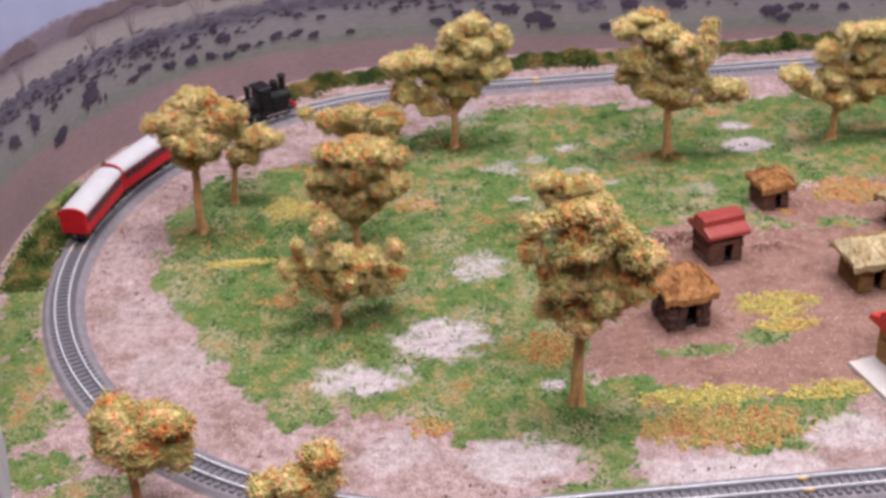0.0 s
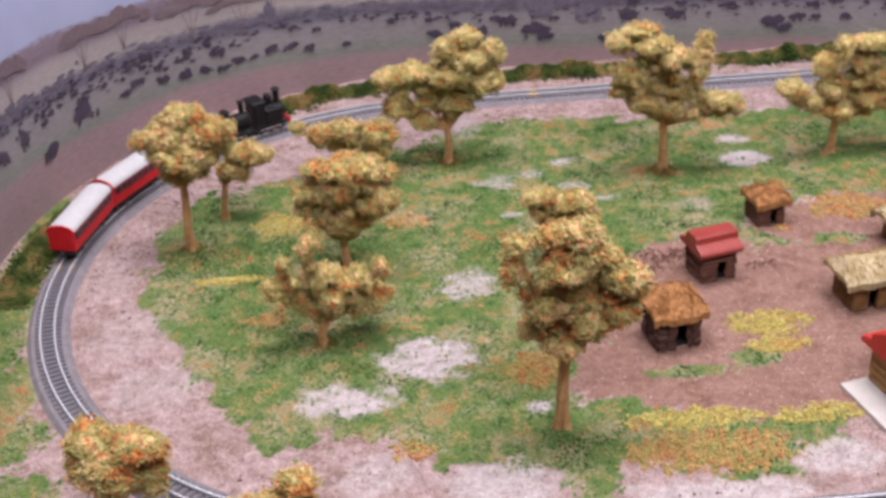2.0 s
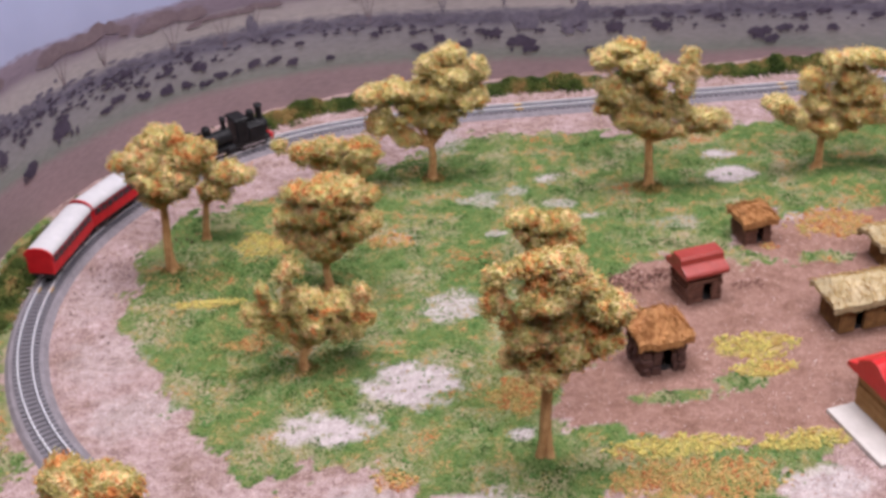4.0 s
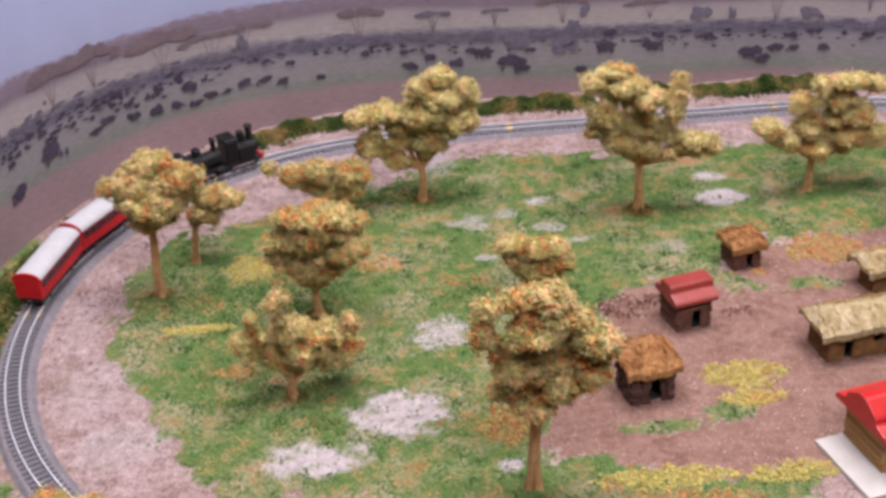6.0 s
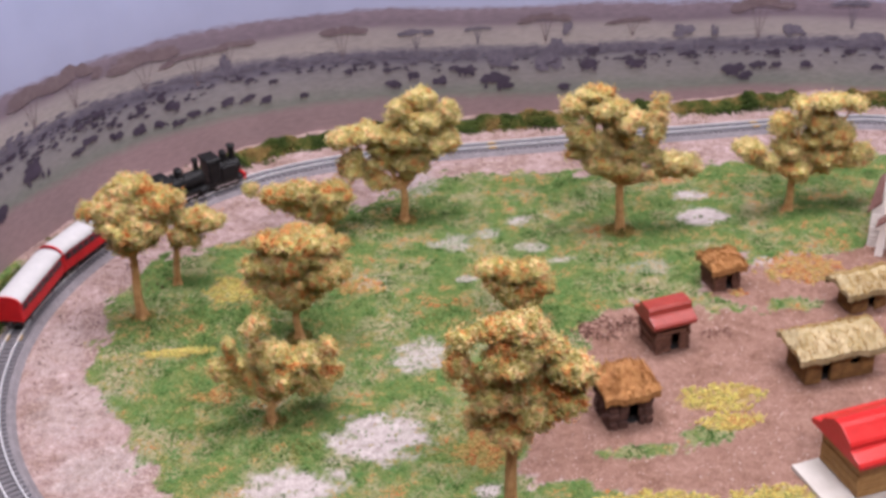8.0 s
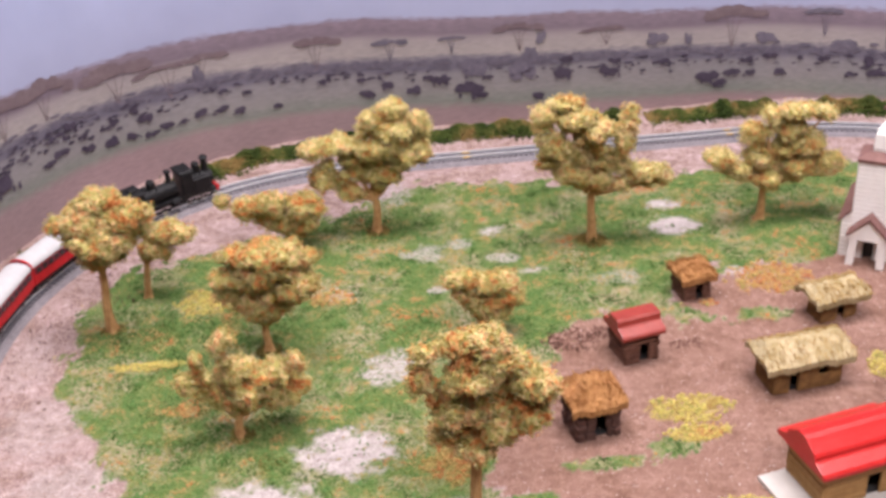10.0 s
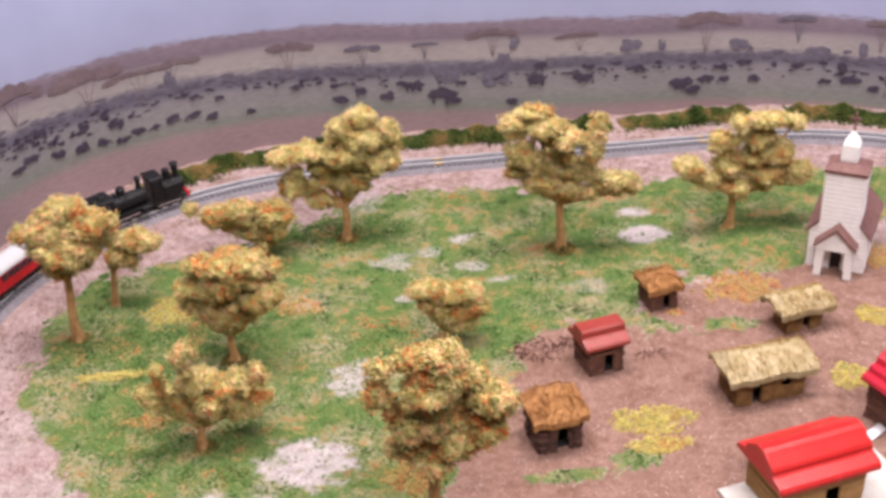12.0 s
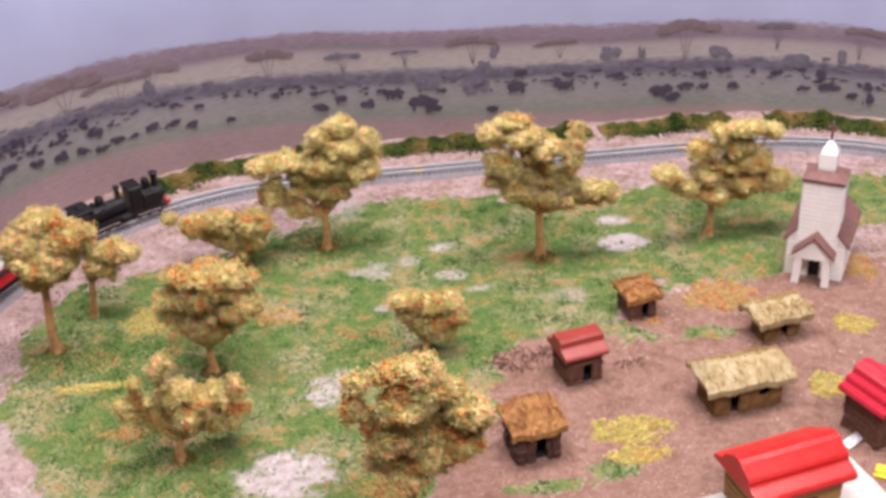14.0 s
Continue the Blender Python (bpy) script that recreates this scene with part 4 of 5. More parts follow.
def ribbed_roof(hut, w, d, h, rise, over, mat, steps=3, along=True, cap=False):
    """A painted roof of rounded steps on both slopes under a raised ridge; the ridge runs along the front, or with along=False along the depth."""
    span, run = (d, w) if along else (w, d)
    half = span / 2 + over
    prof = []
    for k in range(steps):
        a, b = half * (1 - k / (steps + 0.45)), half * (1 - (k + 1) / (steps + 0.45))
        za, zb = rise * k / steps * 0.86, rise * (k + 1) / steps * 0.86
        lip = rise * 0.13
        prof += [(a, za), (a - 0.0002, za + lip), (a - (a - b) * 0.16, za + lip * 1.7)]
        if k < steps - 1:
            prof += [(b + (a - b) * 0.12, zb - lip * 0.5), (b, zb)]
    prof += [(half * 0.30, rise * 0.84), (half * 0.19, rise * 0.95), (half * 0.08, rise)]
    if cap:          # one shallow slope with a thick eave under a raised flat ridge
        prof = [(half * 0.96, 0), (half, rise * 0.08), (half, rise * 0.24), (half * 0.92, rise * 0.34), (half * 0.56, rise * 0.50), (half * 0.48, rise * 0.58), (half * 0.43, rise * 0.88), (half * 0.33, rise)]
    ring = [(-p, z) for p, z in prof] + [(p, z) for p, z in reversed(prof)]
    bm = bmesh.new()
    rings = [[((x, span / 2 + p, h + z) if along else (span / 2 + p, x, h + z)) for p, z in ring] for x in (-over, -over + 0.0006, run + over - 0.0006, run + over)]
    shrink = lambda pts: [(Vector(q) + (Vector(((pts[0][0], span / 2, h + rise * 0.3) if along else (span / 2, pts[0][1], h + rise * 0.3))) - Vector(q)) * 0.03) for q in pts]
    loft(bm, [shrink(rings[0]), rings[1], rings[2], shrink(rings[3])])
    ob = part("roof", bm, MAT[mat], hut, "glossy ribbed painted roof")
    return ob


def hut_at(x, y, turn, label, category="hut"):
    """A base with its front corner at x, y (mm), its front turned by so many degrees."""
    return empty("hut", Matrix.Translation((x * M, y * M, 0.0003)) @ Matrix.Rotation(math.radians(turn), 4, "Z"), label, category, "village huts")


def build_village():
    a = hut_at(151.5, 454, 11, "small dark stone hut with shaggy brown thatch")
    build_walls(a, 0.0275, 0.026, 0.0225, "stone", (0.0125, 0.0190, 0, 0.0150))
    thatch_roof(a, 0.0275, 0.026, 0.0225, 0.0130, (0.0040, 0.0036), "thatch_brown", "straw_brown", 1, 0.1, 0.0008)
    b = hut_at(194.5, 526, 15.5, "small brown log hut with brick-red ribbed roof")
    build_walls(b, 0.0235, 0.0235, 0.0205, "log", (0.0110, 0.0165, 0, 0.0135))
    ribbed_roof(b, 0.0235, 0.0235, 0.0205, 0.0118, 0.0034, "roof_brick", 2, cap=True)
    c = hut_at(249, 595, 13.2, "small brown mud hut with ragged thatch")
    build_walls(c, 0.0195, 0.0195, 0.0180, "log", (0.0095, 0.0140, 0, 0.013))
    thatch_roof(c, 0.0195, 0.0195, 0.0180, 0.0070, (0.0036, 0.0028), "thatch_brown", "straw_brown", 3, 0.3, 0.0004)
    d = hut_at(278, 484, 10, "long ochre mud hut with shaggy golden thatch and a window")
    build_walls(d, 0.0455, 0.025, 0.0205, "mud", (0.0105, 0.0165, 0, 0.0160), (0.0290, 0.0375, 0.0075, 0.0165))
    ring = bmesh.new()          # a round opening in the square gap
    rows = []
    for y in (0.0003, 0.0019):
        for r in (0, 1):
            row = []
            for k in range(24):
                t = 2 * math.pi * k / 24
                u, v = math.cos(t), math.sin(t)
                e = 1 / max(abs(u), abs(v)) if r == 0 else 0.86
                row.append(ring.verts.new((0.03325 + u * e * 0.00425, y, 0.0120 + v * e * (0.0045 if r == 0 else 0.0041))))
            rows.append(row)
    for p, q in ((0, 1), (1, 3), (3, 2)):
        for k in range(24):
            ring.faces.new((rows[p][k], rows[p][(k + 1) % 24], rows[q][(k + 1) % 24], rows[q][k]))
    bmesh.ops.recalc_face_normals(ring, faces=ring.faces)
    part("window_surround", ring, MAT["mud"], d, "round mud window opening")
    thatch_roof(d, 0.0455, 0.025, 0.0205, 0.0100, (0.0070, 0.0040), "thatch_gold", "straw", 4, 0.8)
    e = hut_at(332, 557, 13, "small ochre mud hut with wide golden thatch")
    build_walls(e, 0.0265, 0.0170, 0.0178, "mud", (0.0120, 0.0175, 0, 0.0125))
    thatch_roof(e, 0.0265, 0.0170, 0.0178, 0.0074, (0.0072, 0.0050), "thatch_gold", "straw", 5, 0.7)
    f = hut_at(272.5, 378, 15, "tan plank house with bright red ribbed roof on a pale plate")
    build_walls(f, 0.052, 0.036, 0.0258, "plank", (0.028, 0.036, 0.001, 0.018))
    ribbed_roof(f, 0.052, 0.036, 0.0250, 0.0160, 0.0050, "roof_red", 2)
    plate = empty("base_plate", Matrix.Translation((0.2725, 0.378, 0.0)) @ Matrix.Rotation(math.radians(15), 4, "Z"), "pale card base plate under the red-roofed house", "plate")
    part("plate", boxed(-0.0165, 0.085, -0.014, 0.0375, -0.001, 0.0030, bevel=0.0004), MAT["plate"], plate)
    f.matrix_basis.translation.z = 0.0031
    g = hut_at(363.3, 441, 24, "brown log house with crimson ribbed roof")
    build_walls(g, 0.030, 0.028, 0.0275, "log", (0.0085, 0.0150, 0, 0.016))
    ribbed_roof(g, 0.030, 0.028, 0.0270, 0.0150, 0.0040, "roof_pink", 3, along=False)
    bench = empty("metal_sheet", Matrix.Translation((0.352, 0.449, 0.0004)) @ Matrix.Rotation(0.5, 4, "Z"), "small tilted silver sheet beside the log house", "sheet")
    part("sheet", boxed(-0.006, 0.006, -0.003, 0.003, 0.0, 0.0008, bevel=0.0002), MAT["silver"], bench, "", pose(0, 0, 0.0018, 20, -12, 0))
    part("prop", boxed(-0.004, 0.004, -0.0012, 0.0012, 0.0, 0.0017), MAT["dark"], bench)
    block = empty("yellow_block", Matrix.Translation((0.362, 0.420, 0.0002)) @ Matrix.Rotation(-0.5, 4, "Z"), "small bright yellow painted block on the soil", "block")
    part("block", boxed(-0.007, 0.007, -0.0035, 0.0035, 0.0, 0.004, bevel=0.0008), MAT["yellow"], block)
    part("ledge", boxed(-0.0075, 0.0075, -0.006, -0.0036, 0.0, 0.0022, bevel=0.0005), MAT["yellow"], block)


def build_church():
    ch = empty("church", Matrix.Translation((0.3738, 0.6440, 0.0)) @ Matrix.Rotation(math.radians(-29), 4, "Z") @ Matrix.Diagonal((0.97, 0.97, 1.16, 1)), "white clapboard church with brown roofs, bell tower and cross", "church")
    W, D, H = 0.042, 0.058, 0.026
    # nave walls in boards
    t = 0.002
    for m, length, gaps in ((Matrix.Identity(4), W, [(0.017, 0.025, 0, 0.018)]), (pose(W, 0, 0, 0, 0, 90), D, []), (pose(W, D, 0, 0, 0, 180), W, []), (pose(0, D, 0, 0, 0, 270), D, [])):
        side = length == D
        for x0, x1, z0, z1 in wall_courses(length, H, t, 9, gaps):
            part("board", boxed(x0 + (t if side else 0), x1 - (t if side else 0), random.uniform(-0.0003, 0.0001), t, z0 + 0.0001, z1 - 0.0001, bevel=0.0003), MAT["white"], ch, "", m)
    for y in (0.0, D - t):
        bm = bmesh.new()
        loft(bm, [[(0, y, H), (W, y, H), (W / 2, y, H + 0.019)], [(0, y + t, H), (W, y + t, H), (W / 2, y + t, H + 0.019)]])
        part("gable", bm, MAT["white"], ch)
    for s in (-1, 1):
        bm = bmesh.new()
        ex, rz = W / 2 + s * (W / 2 + 0.003), H - 0.0027
        loft(bm, [[(W / 2, y, H + 0.0193), (ex, y, rz), (ex, y, rz + 0.0014), (W / 2, y, H + 0.0209)] for y in (-0.001, D + 0.002)])
        part("roof_slope", bm, MAT["church_roof"], ch, "brown shingled roof slope")
    # tower
    tw, x0 = 0.0285, W / 2 - 0.01425
    for k in range(16):
        z0, z1 = 0.0185 + k * 0.0030, 0.0185 + (k + 1) * 0.0030
        part("tower_board", boxed(x0 + random.uniform(-0.0002, 0.0002), x0 + tw + random.uniform(-0.0002, 0.0002), -0.0022, 0.0225, z0 + 0.00008, z1 - 0.00008, bevel=0.0003), MAT["white"], ch)
    bm = bmesh.new()
    zt = 0.0185 + 16 * 0.0030
    ring = lambda e, z: [(x0 - e, -0.0022 - e, z), (x0 + tw + e, -0.0022 - e, z), (x0 + tw + e, 0.0225 + e, z), (x0 - e, 0.0225 + e, z)]
    loft(bm, [ring(0.0008, zt), ring(0.001, zt + 0.0022), ring(-0.0078, zt + 0.0066)])
    part("tower_roof", bm, MAT["church_roof"], ch, "brown hipped tower roof")
    bm = bmesh.new()
    cx, cy, zs = W / 2, 0.0102, zt + 0.0058
    sq = lambda r, z: [(cx - r, cy - r, z), (cx + r, cy - r, z), (cx + r, cy + r, z), (cx - r, cy + r, z)]
    loft(bm, [sq(0.0058, zs), sq(0.0062, zs + 0.002), sq(0.0058, zs + 0.0110), sq(0.0010, zs + 0.0190)])
    part("spire", bm, MAT["white"], ch, "white tapered spire")
    cross = boxed(cx - 0.0008, cx + 0.0008, cy - 0.0008, cy + 0.0008, zs + 0.0170, zs + 0.0310, bevel=0.0002)
    box(cross, cx - 0.0036, cx + 0.0036, cy - 0.0007, cy + 0.0007, zs + 0.0258, zs + 0.0276)
    part("cross", cross, MAT["church_roof"], ch, "small dark cross")
    # porch
    px0, px1, py = 0.0085, 0.0335, -0.0125
    for x in (px0, px1 - 0.0055):
        bm = bmesh.new()
        lean = -0.0012 if x == px0 else 0.0012
        loft(bm, [[(x + lean, py, 0), (x + 0.0055 + lean, py, 0), (x + 0.0055 + lean, py + 0.005, 0), (x + lean, py + 0.005, 0)],
                  [(x, py, 0.0185), (x + 0.0055, py, 0.0185), (x + 0.0055, py + 0.005, 0.0185), (x, py + 0.005, 0.0185)]])
        part("porch_post", bm, MAT["white"], ch)
    bm = bmesh.new()
    gx = (px0 + px1) / 2
    loft(bm, [[(px0 - 0.001, y, 0.0185), (px1 + 0.001, y, 0.0185), (px1 + 0.001, y, 0.0215), (gx, y, 0.0325), (px0 - 0.001, y, 0.0215)] for y in (py - 0.0005, -0.0024)])
    part("porch_gable", bm, MAT["white"], ch)
    for s in (-1, 1):
        bm = bmesh.new()
        ex = gx + s * (gx - px0 + 0.0028)
        loft(bm, [[(gx, y, 0.0327), (ex, y, 0.0203), (ex, y, 0.0216), (gx, y, 0.0345)] for y in (py - 0.0022, -0.0024)])
        part("porch_roof", bm, MAT["church_roof"], ch, "brown porch roof slope")
    part("floor", boxed(0.003, W - 0.003, 0.003, D - 0.003, 0, 0.0008), MAT["dark"], ch, "dark floor inside")
    part("door", boxed(0.0165, 0.0255, 0.0022, 0.003, 0.0009, 0.0185), MAT["dark"], ch, "dark door in the porch")


# ---- train ----
def on_track(angle):
    """The pose on the left curve at an angle (degrees), +x towards the front of the train."""
    a = math.radians(angle)
    return Matrix.Translation((CL.x + RAD * math.cos(a), CL.y + RAD * math.sin(a), RAIL_Z)) @ Matrix.Rotation(a - math.pi / 2, 4, "Z")


FAT = Matrix.Diagonal((1, 1.18, 1.18, 1))


def wheel(thing, x, y, r, width=0.0018):
    bm = tube(bmesh.new(), [(x, y - width / 2, r), (x, y - width * 0.2, r), (x, y + width / 2, r)], [r, r, r * 0.92], 14)
    w = part("wheel", bm, MAT["dark"], thing)
    part("hub", tube(bmesh.new(), [(x, y - width * 0.75, r), (x, y + width * 0.75, r)], [r * 0.35, r * 0.35], 8), MAT["silver"], w, "bright hub")


def build_coach(angle):
    L, W = 0.066, 0.0165
    c = empty("passenger_coach", on_track(angle) @ FAT, "red passenger coach with pale grey rounded roof", "train coach", "train")
    hl, hw, z0, z1 = L / 2, W / 2, 0.0062, 0.0185
    part("body", boxed(-hl, hl, -hw, hw, z0, z1, bevel=0.0006), MAT["coach_red"], c, "bright red body")
    ring = lambda x, e: [(x, (hw + e) * math.cos(a), z1 - 0.0002 + (0.0042 + e) * math.sin(a)) for a in [math.pi * k / 12 for k in range(13)]]
    part("roof", loft(bmesh.new(), [ring(-hl + 0.0009, 0.0004), ring(hl - 0.0009, 0.0004)]), MAT["coach_roof"], c, "pale grey arched roof")
    for x in (-hl - 0.0001, hl - 0.0010):
        part("end_cap", loft(bmesh.new(), [ring(x, 0.0007), ring(x + 0.0011, 0.0007)]), MAT["coach_maroon"] if x > 0 else MAT["coach_red"], c, "arched red end")
    for s in (-1, 1):
        part("window_band", boxed(-hl + 0.002, hl - 0.002, s * (hw + 0.00005) - 0.0001, s * (hw + 0.00005) + 0.0001, 0.0128, 0.0172), MAT["coach_maroon"], c, "dark red window band")
        for k in range(9):
            x = -hl + 0.0065 + k * 0.0066
            part("window", boxed(x - 0.0020, x + 0.0020, s * (hw + 0.0003) - 0.0002, s * (hw + 0.0003) + 0.0002, 0.0134, 0.0167), MAT["glass"], c)
        part("sole_bar", boxed(-hl + 0.001, hl - 0.001, s * (hw - 0.0022) - 0.001, s * (hw - 0.0022) + 0.001, 0.0042, 0.0063), MAT["dark"], c)
    part("underframe", boxed(-0.014, 0.014, -0.005, 0.005, 0.0022, 0.0063, bevel=0.0006), MAT["dark"], c)
    for bx in (-0.0225, 0.0225):
        part("bogie", boxed(bx - 0.0085, bx + 0.0085, -0.0058, 0.0058, 0.0020, 0.0060, bevel=0.0006), MAT["dark"], c)
        for dx in (-0.0052, 0.0052):
            for s in (-1, 1):
                wheel(c, bx + dx, s * GAUGE / 2, 0.0026)
    for k in (-1, 1):
        part("coupling", boxed(k * (hl + 0.0014) - 0.0016, k * (hl + 0.0014) + 0.0016, -0.0012, 0.0012, 0.0044, 0.0060), MAT["dark"], c)


def drum(x0, x1, z, r, y=0.0, sides=18):
    return tube(bmesh.new(), [(x0, y, z), (x0 + 0.0006, y, z), (x1 - 0.0006, y, z), (x1, y, z)], [r * 0.93, r, r, r * 0.93], sides)


def stack(x, z0, z1, r, flare=1.0):
    return tube(bmesh.new(), [(x, 0, z0), (x, 0, z0 + (z1 - z0) * 0.15), (x, 0, z0 + (z1 - z0) * 0.75), (x, 0, z1 - 0.0006), (x, 0, z1)], [r * 1.3, r, r, r * flare, r * flare * 0.8], 14)


def build_engine(angle):
    """The short leading tank engine."""
    e = empty("steam_locomotive", on_track(angle) @ FAT, "short black tank engine with tall chimney, red front beam", "locomotive", "train")
    B = MAT["black"]
    part("frame", boxed(-0.0155, 0.0145, -0.0062, 0.0062, 0.0035, 0.0070, bevel=0.0005), MAT["dark"], e)
    part("boiler", drum(-0.004, 0.0135, 0.0135, 0.0056), B, e)
    for s in (-1, 1):
        part("side_tank", boxed(-0.005, 0.010, s * 0.0062 - 0.0018, s * 0.0062 + 0.0018, 0.0068, 0.0175, bevel=0.0006), B, e)
        for x in (-0.010, -0.001, 0.008):
            wheel(e, x, s * GAUGE / 2, 0.0036)
        part("side_rod", boxed(-0.010, 0.008, s * 0.0062 - 0.0003, s * 0.0062 + 0.0003, 0.0032, 0.0040), MAT["silver"], e, "bright side rod")
        part("buffer", tube(bmesh.new(), [(0.0165, s * 0.0048, 0.006), (0.0182, s * 0.0048, 0.006)], [0.0008, 0.0013], 10), MAT["dark"], e)
    part("cab", boxed(-0.0155, -0.0045, -0.0075, 0.0075, 0.0068, 0.0235, bevel=0.0012), B, e)
    part("cab_roof", boxed(-0.0165, -0.0035, -0.0080, 0.0080, 0.0235, 0.0252, bevel=0.0007), B, e)
    part("chimney", stack(0.0098, 0.018, 0.0290, 0.0027, 1.35), B, e)
    part("steam_dome", stack(0.0020, 0.018, 0.0262, 0.0034, 0.9), B, e)
    part("smokebox_door", drum(0.0134, 0.0146, 0.0135, 0.0044), MAT["dark"], e, "round dark smokebox door")
    part("cab_window", boxed(-0.0046, -0.0042, -0.0050, 0.0050, 0.0188, 0.0220), MAT["glass"], e)
    part("front_beam", boxed(0.0145, 0.0165, -0.0078, 0.0078, 0.0040, 0.0080, bevel=0.0003), MAT["coach_red"], e, "red buffer beam")


def build_engine_tender(angle, tender_angle):
    """The second, larger engine and its tender."""
    e = empty("steam_locomotive", on_track(angle) @ FAT, "black steam engine with cab, domes and thin chimney", "locomotive", "train")
    B = MAT["black"]
    part("frame", boxed(-0.026, 0.020, -0.0062, 0.0062, 0.0035, 0.0070, bevel=0.0005), MAT["dark"], e)
    part("boiler", drum(-0.012, 0.020, 0.0130, 0.0058), B, e)
    part("running_board", boxed(-0.012, 0.020, -0.0082, 0.0082, 0.0070, 0.0078), B, e)
    for s in (-1, 1):
        for x in (-0.010, 0.000, 0.009):
            wheel(e, x, s * GAUGE / 2, 0.0042)
        part("side_rod", boxed(-0.010, 0.009, s * 0.0064 - 0.0003, s * 0.0064 + 0.0003, 0.0038, 0.0046), MAT["silver"], e, "bright side rod")
        part("cylinder", drum(0.012, 0.019, 0.0056, 0.0026, s * 0.0068, 12), B, e)
        part("cab_window", boxed(-0.0215, -0.0165, s * 0.0079 - 0.0002, s * 0.0079 + 0.0002, 0.0155, 0.0195), MAT["glass"], e)
        part("number_plate", boxed(-0.0205, -0.0155, s * 0.0080 - 0.0002, s * 0.0080 + 0.0002, 0.0100, 0.0130), MAT["roof_brick"], e, "small orange-red plate")
    part("cab", boxed(-0.0255, -0.0115, -0.0078, 0.0078, 0.0068, 0.0212, bevel=0.0006), B, e)
    part("cab_roof", boxed(-0.0270, -0.0100, -0.0088, 0.0088, 0.0212, 0.0224, bevel=0.0005), B, e)
    part("roof_vent", boxed(-0.0215, -0.0155, -0.0030, 0.0030, 0.0224, 0.0238, bevel=0.0004), B, e)
    part("chimney", stack(0.0160, 0.018, 0.0272, 0.0021, 1.35), B, e)
    part("steam_dome", stack(-0.0005, 0.018, 0.0245, 0.0037, 0.9), B, e)
    part("sand_dome", stack(-0.0070, 0.018, 0.0222, 0.0023, 0.8), B, e)
    t = empty("tender", on_track(tender_angle) @ FAT, "black tender with rounded tank behind the engine", "tender", "train")
    part("tank", boxed(-0.0155, 0.0155, -0.0075, 0.0075, 0.0062, 0.0180, bevel=0.0024), B, t)
    part("coal", crumbs("coal", np.stack([rng.uniform(-0.012, 0.014, 160), rng.uniform(-0.005, 0.005, 160), rng.uniform(0.0178, 0.0198, 160)], -1), rng.uniform(0.0008, 0.0016, 160)), MAT["dark"], t, "heap of black coal", kind="stuff")
    part("frame", boxed(-0.016, 0.016, -0.0058, 0.0058, 0.0030, 0.0062), MAT["dark"], t)
    for x in (-0.0115, -0.005, 0.005, 0.0115):
        for s in (-1, 1):
            wheel(t, x, s * GAUGE / 2, 0.0027)
    part("coupling", boxed(-0.0215, -0.0185, -0.0012, 0.0012, 0.0044, 0.0060), MAT["dark"], t)


# ---- build ----
build_room()
build_ground()
build_track()
backdrop = build_backdrop()
build_print()
build_end_board()
build_moss()
for key in TREES:
    build_tree(key)
build_village()
build_church()
FRONT = 119.5
DEG = 180 / math.pi / RAD
build_engine(FRONT + 0.0165 * DEG)
build_engine_tender(FRONT + 0.0555 * DEG, FRONT + 0.102 * DEG)
build_coach(FRONT + 0.159 * DEG)
build_coach(FRONT + 0.2275 * DEG)

# ---- scatter ----
x, y = anywhere(330000)
thin = 0.72 + 0.30 * wobble(x, y, 60, 60) + 0.30 * wobble(x, y, 26, 61) + 0.26 * wobble(x, y, 9, 62)
turf, _, pale, yellow, orange = zones(x, y)
k = turf & (rng.random(len(x)) < thin * (1 - 0.97 * pale) * np.where(yellow | orange, 0.3, 1.0) + 0.004)
sown("green_turf", x[k], y[k], (0.42, 1.05), (0.0, 0.55), "turf", "green foam turf strewn over the ground", "turf")
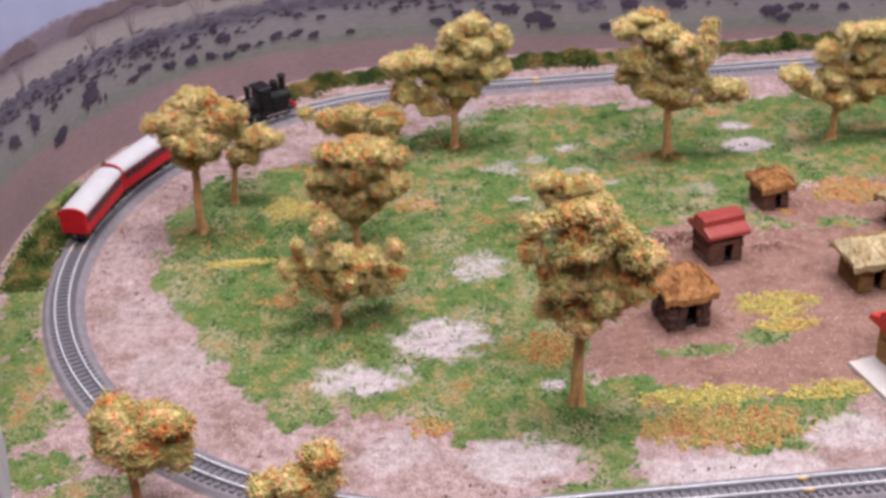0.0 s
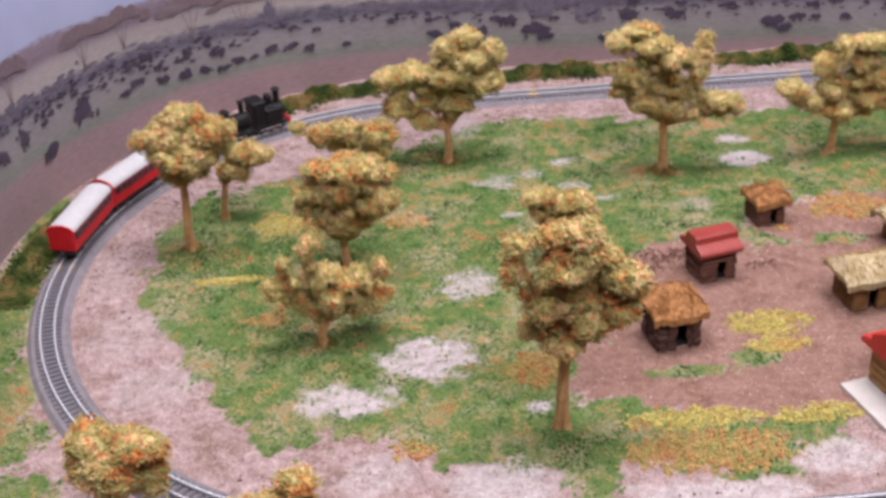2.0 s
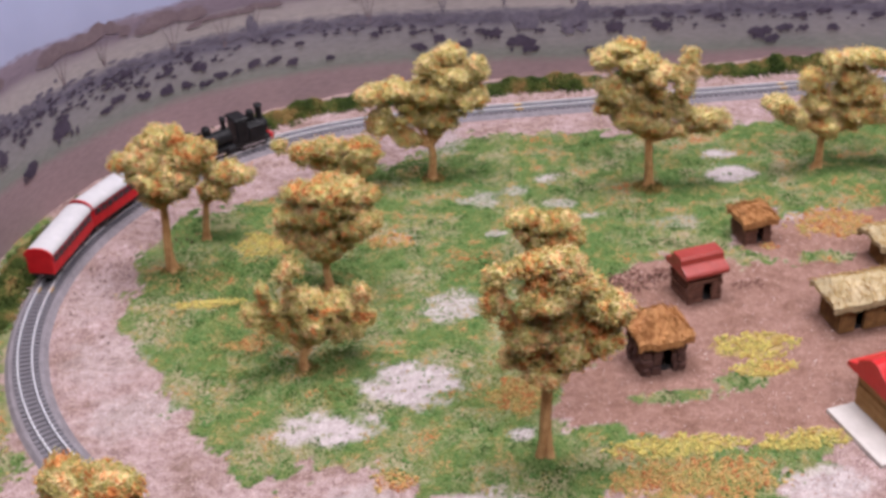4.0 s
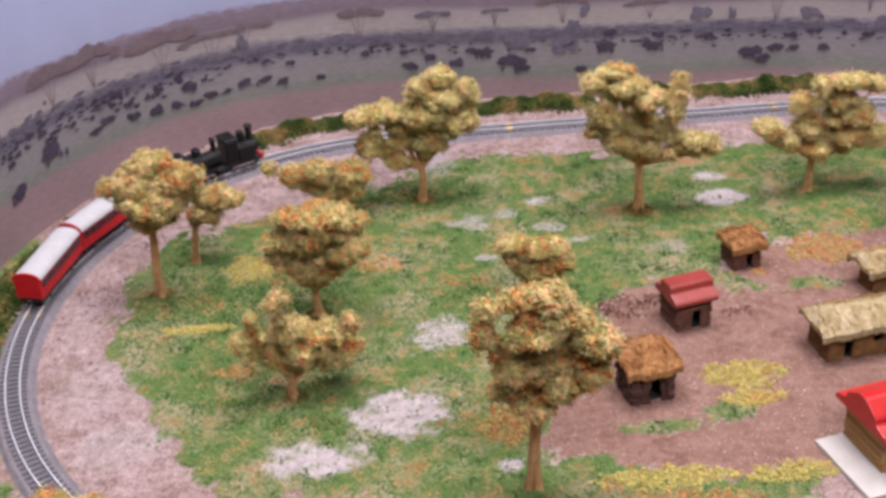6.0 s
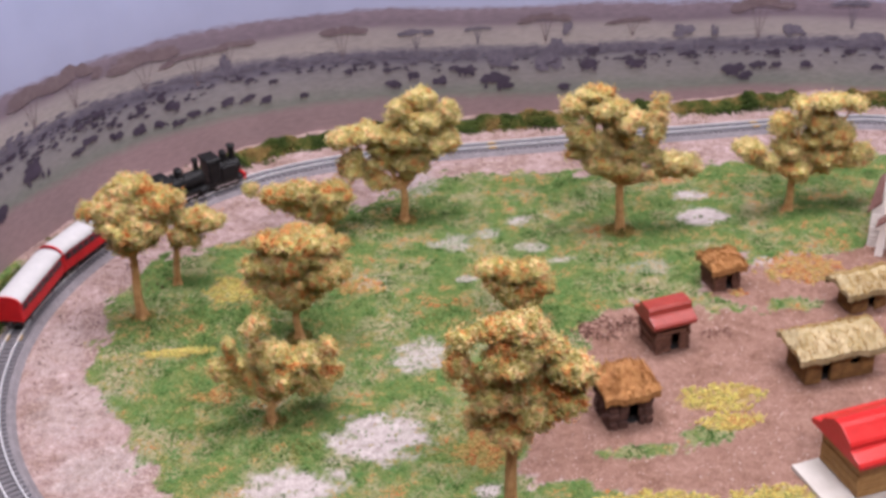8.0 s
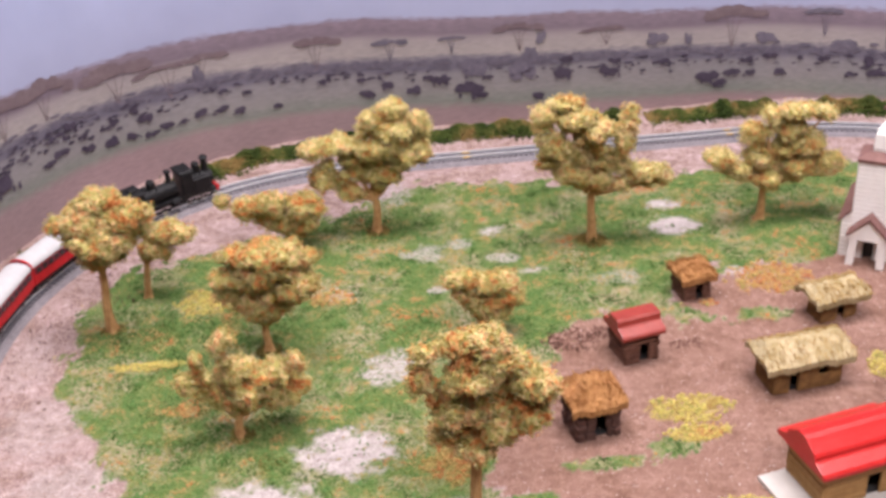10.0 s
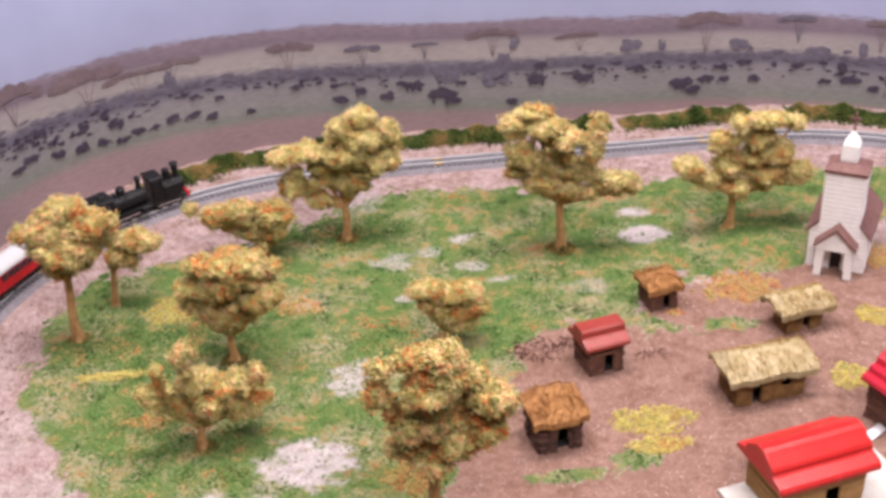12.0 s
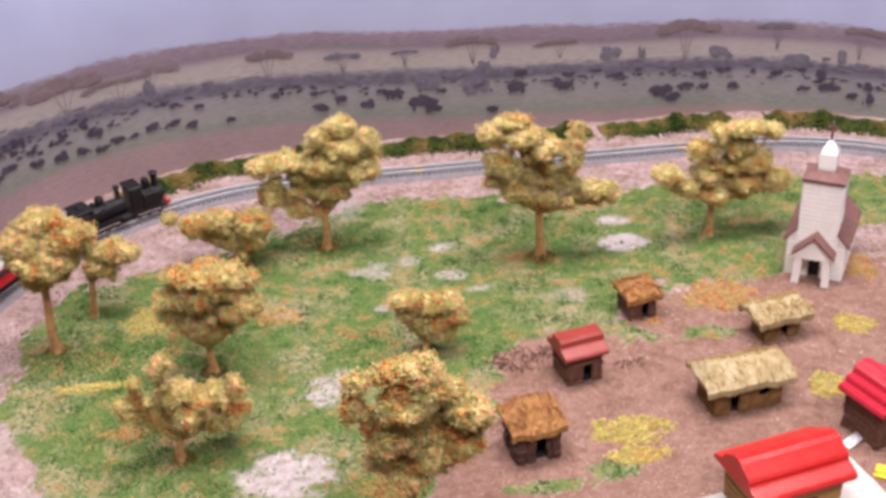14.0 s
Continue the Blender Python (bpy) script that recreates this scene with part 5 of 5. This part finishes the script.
# thicker turf under and before the trees, darkened partly for their shade
TURF_SHADE = [(-128, 590, 40, 50), (-70, 500, 50, 36), (-60, 600, 46, 34), (20, 735, 50, 30), (190, 660, 24, 16), (90, 372, 22, 16), (-40, 455, 30, 16), (60, 590, 26, 22)]
x, y = in_spots(TURF_SHADE, 0.34)
far = np.min([((x - a) / c) ** 2 + ((y - b) / d) ** 2 for a, b, c, d in TURF_SHADE], axis=0)
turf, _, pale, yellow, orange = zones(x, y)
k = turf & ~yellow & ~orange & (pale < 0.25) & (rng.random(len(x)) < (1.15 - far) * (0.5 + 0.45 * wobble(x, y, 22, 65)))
sown("dark_turf_shade", x[k], y[k], (0.5, 1.15), (0.1, 0.6), "dark_turf_shade", "dark green foam turf round the tree feet, partly painted tree shade", "turf")
x, y = in_spots(YELLOW, 1.0)
k = zones(x, y)[3] & (rng.random(len(x)) < 0.8 + 0.5 * wobble(x, y, 8, 63))
sown("yellow_turf", x[k], y[k], (0.45, 1.1), (0.2, 1.4), "yellow_turf", "clumps of yellow foam turf", "turf")
x, y = in_spots(ORANGE, 0.8)
k = zones(x, y)[4] & (rng.random(len(x)) < 0.75 + 0.5 * wobble(x, y, 8, 64))
sown("orange_turf", x[k], y[k], (0.45, 1.1), (0.2, 1.4), "orange_turf", "clumps of orange foam turf", "turf")
x, y = anywhere(110000)
turf, soil, pale, _, _ = zones(x, y)
k = ~turf & (rng.random(len(x)) < np.where(soil, 0.14, 0.5))
sown("sand_grit", x[k], y[k], (0.25, 0.85), (0.0, 0.6), "grit", "fine sand grit on the bare ground", "grit")
x, y = anywhere(52000)
g = track_gap(x * M, y * M) / M
k = (g > 15.6) & (g < 26) & (rng.random(len(x)) < 0.09)
# dark bits by huts; along the turf's edge, sand stain and painted tree shade
DARK_SPOTS = [(164, 560, 19, 14), (190, 566, 12, 7), (240, 546, 12, 6), (-150, 660, 16, 18), (-165, 690, 10, 12), (-188, 610, 11, 26), (-180, 520, 8, 14)]
bx, by = in_spots(DARK_SPOTS, 0.6)
j = in_rounds(DARK_SPOTS, bx, by, 71) & (rng.random(len(bx)) < 0.85 + 0.4 * wobble(bx, by, 9, 72)) & (bx > 100)
j |= in_rounds(DARK_SPOTS, bx, by, 71) & (bx < 100) & (rng.random(len(bx)) < 0.09)
sown("bark_and_shade", np.concatenate([x[k], bx[j]]), np.concatenate([y[k], by[j]]), (0.4, 1.2), (0.0, 0.5), "bark", "dark brown bark bits beside the track bed, dark bits for stain and tree shade", "litter")
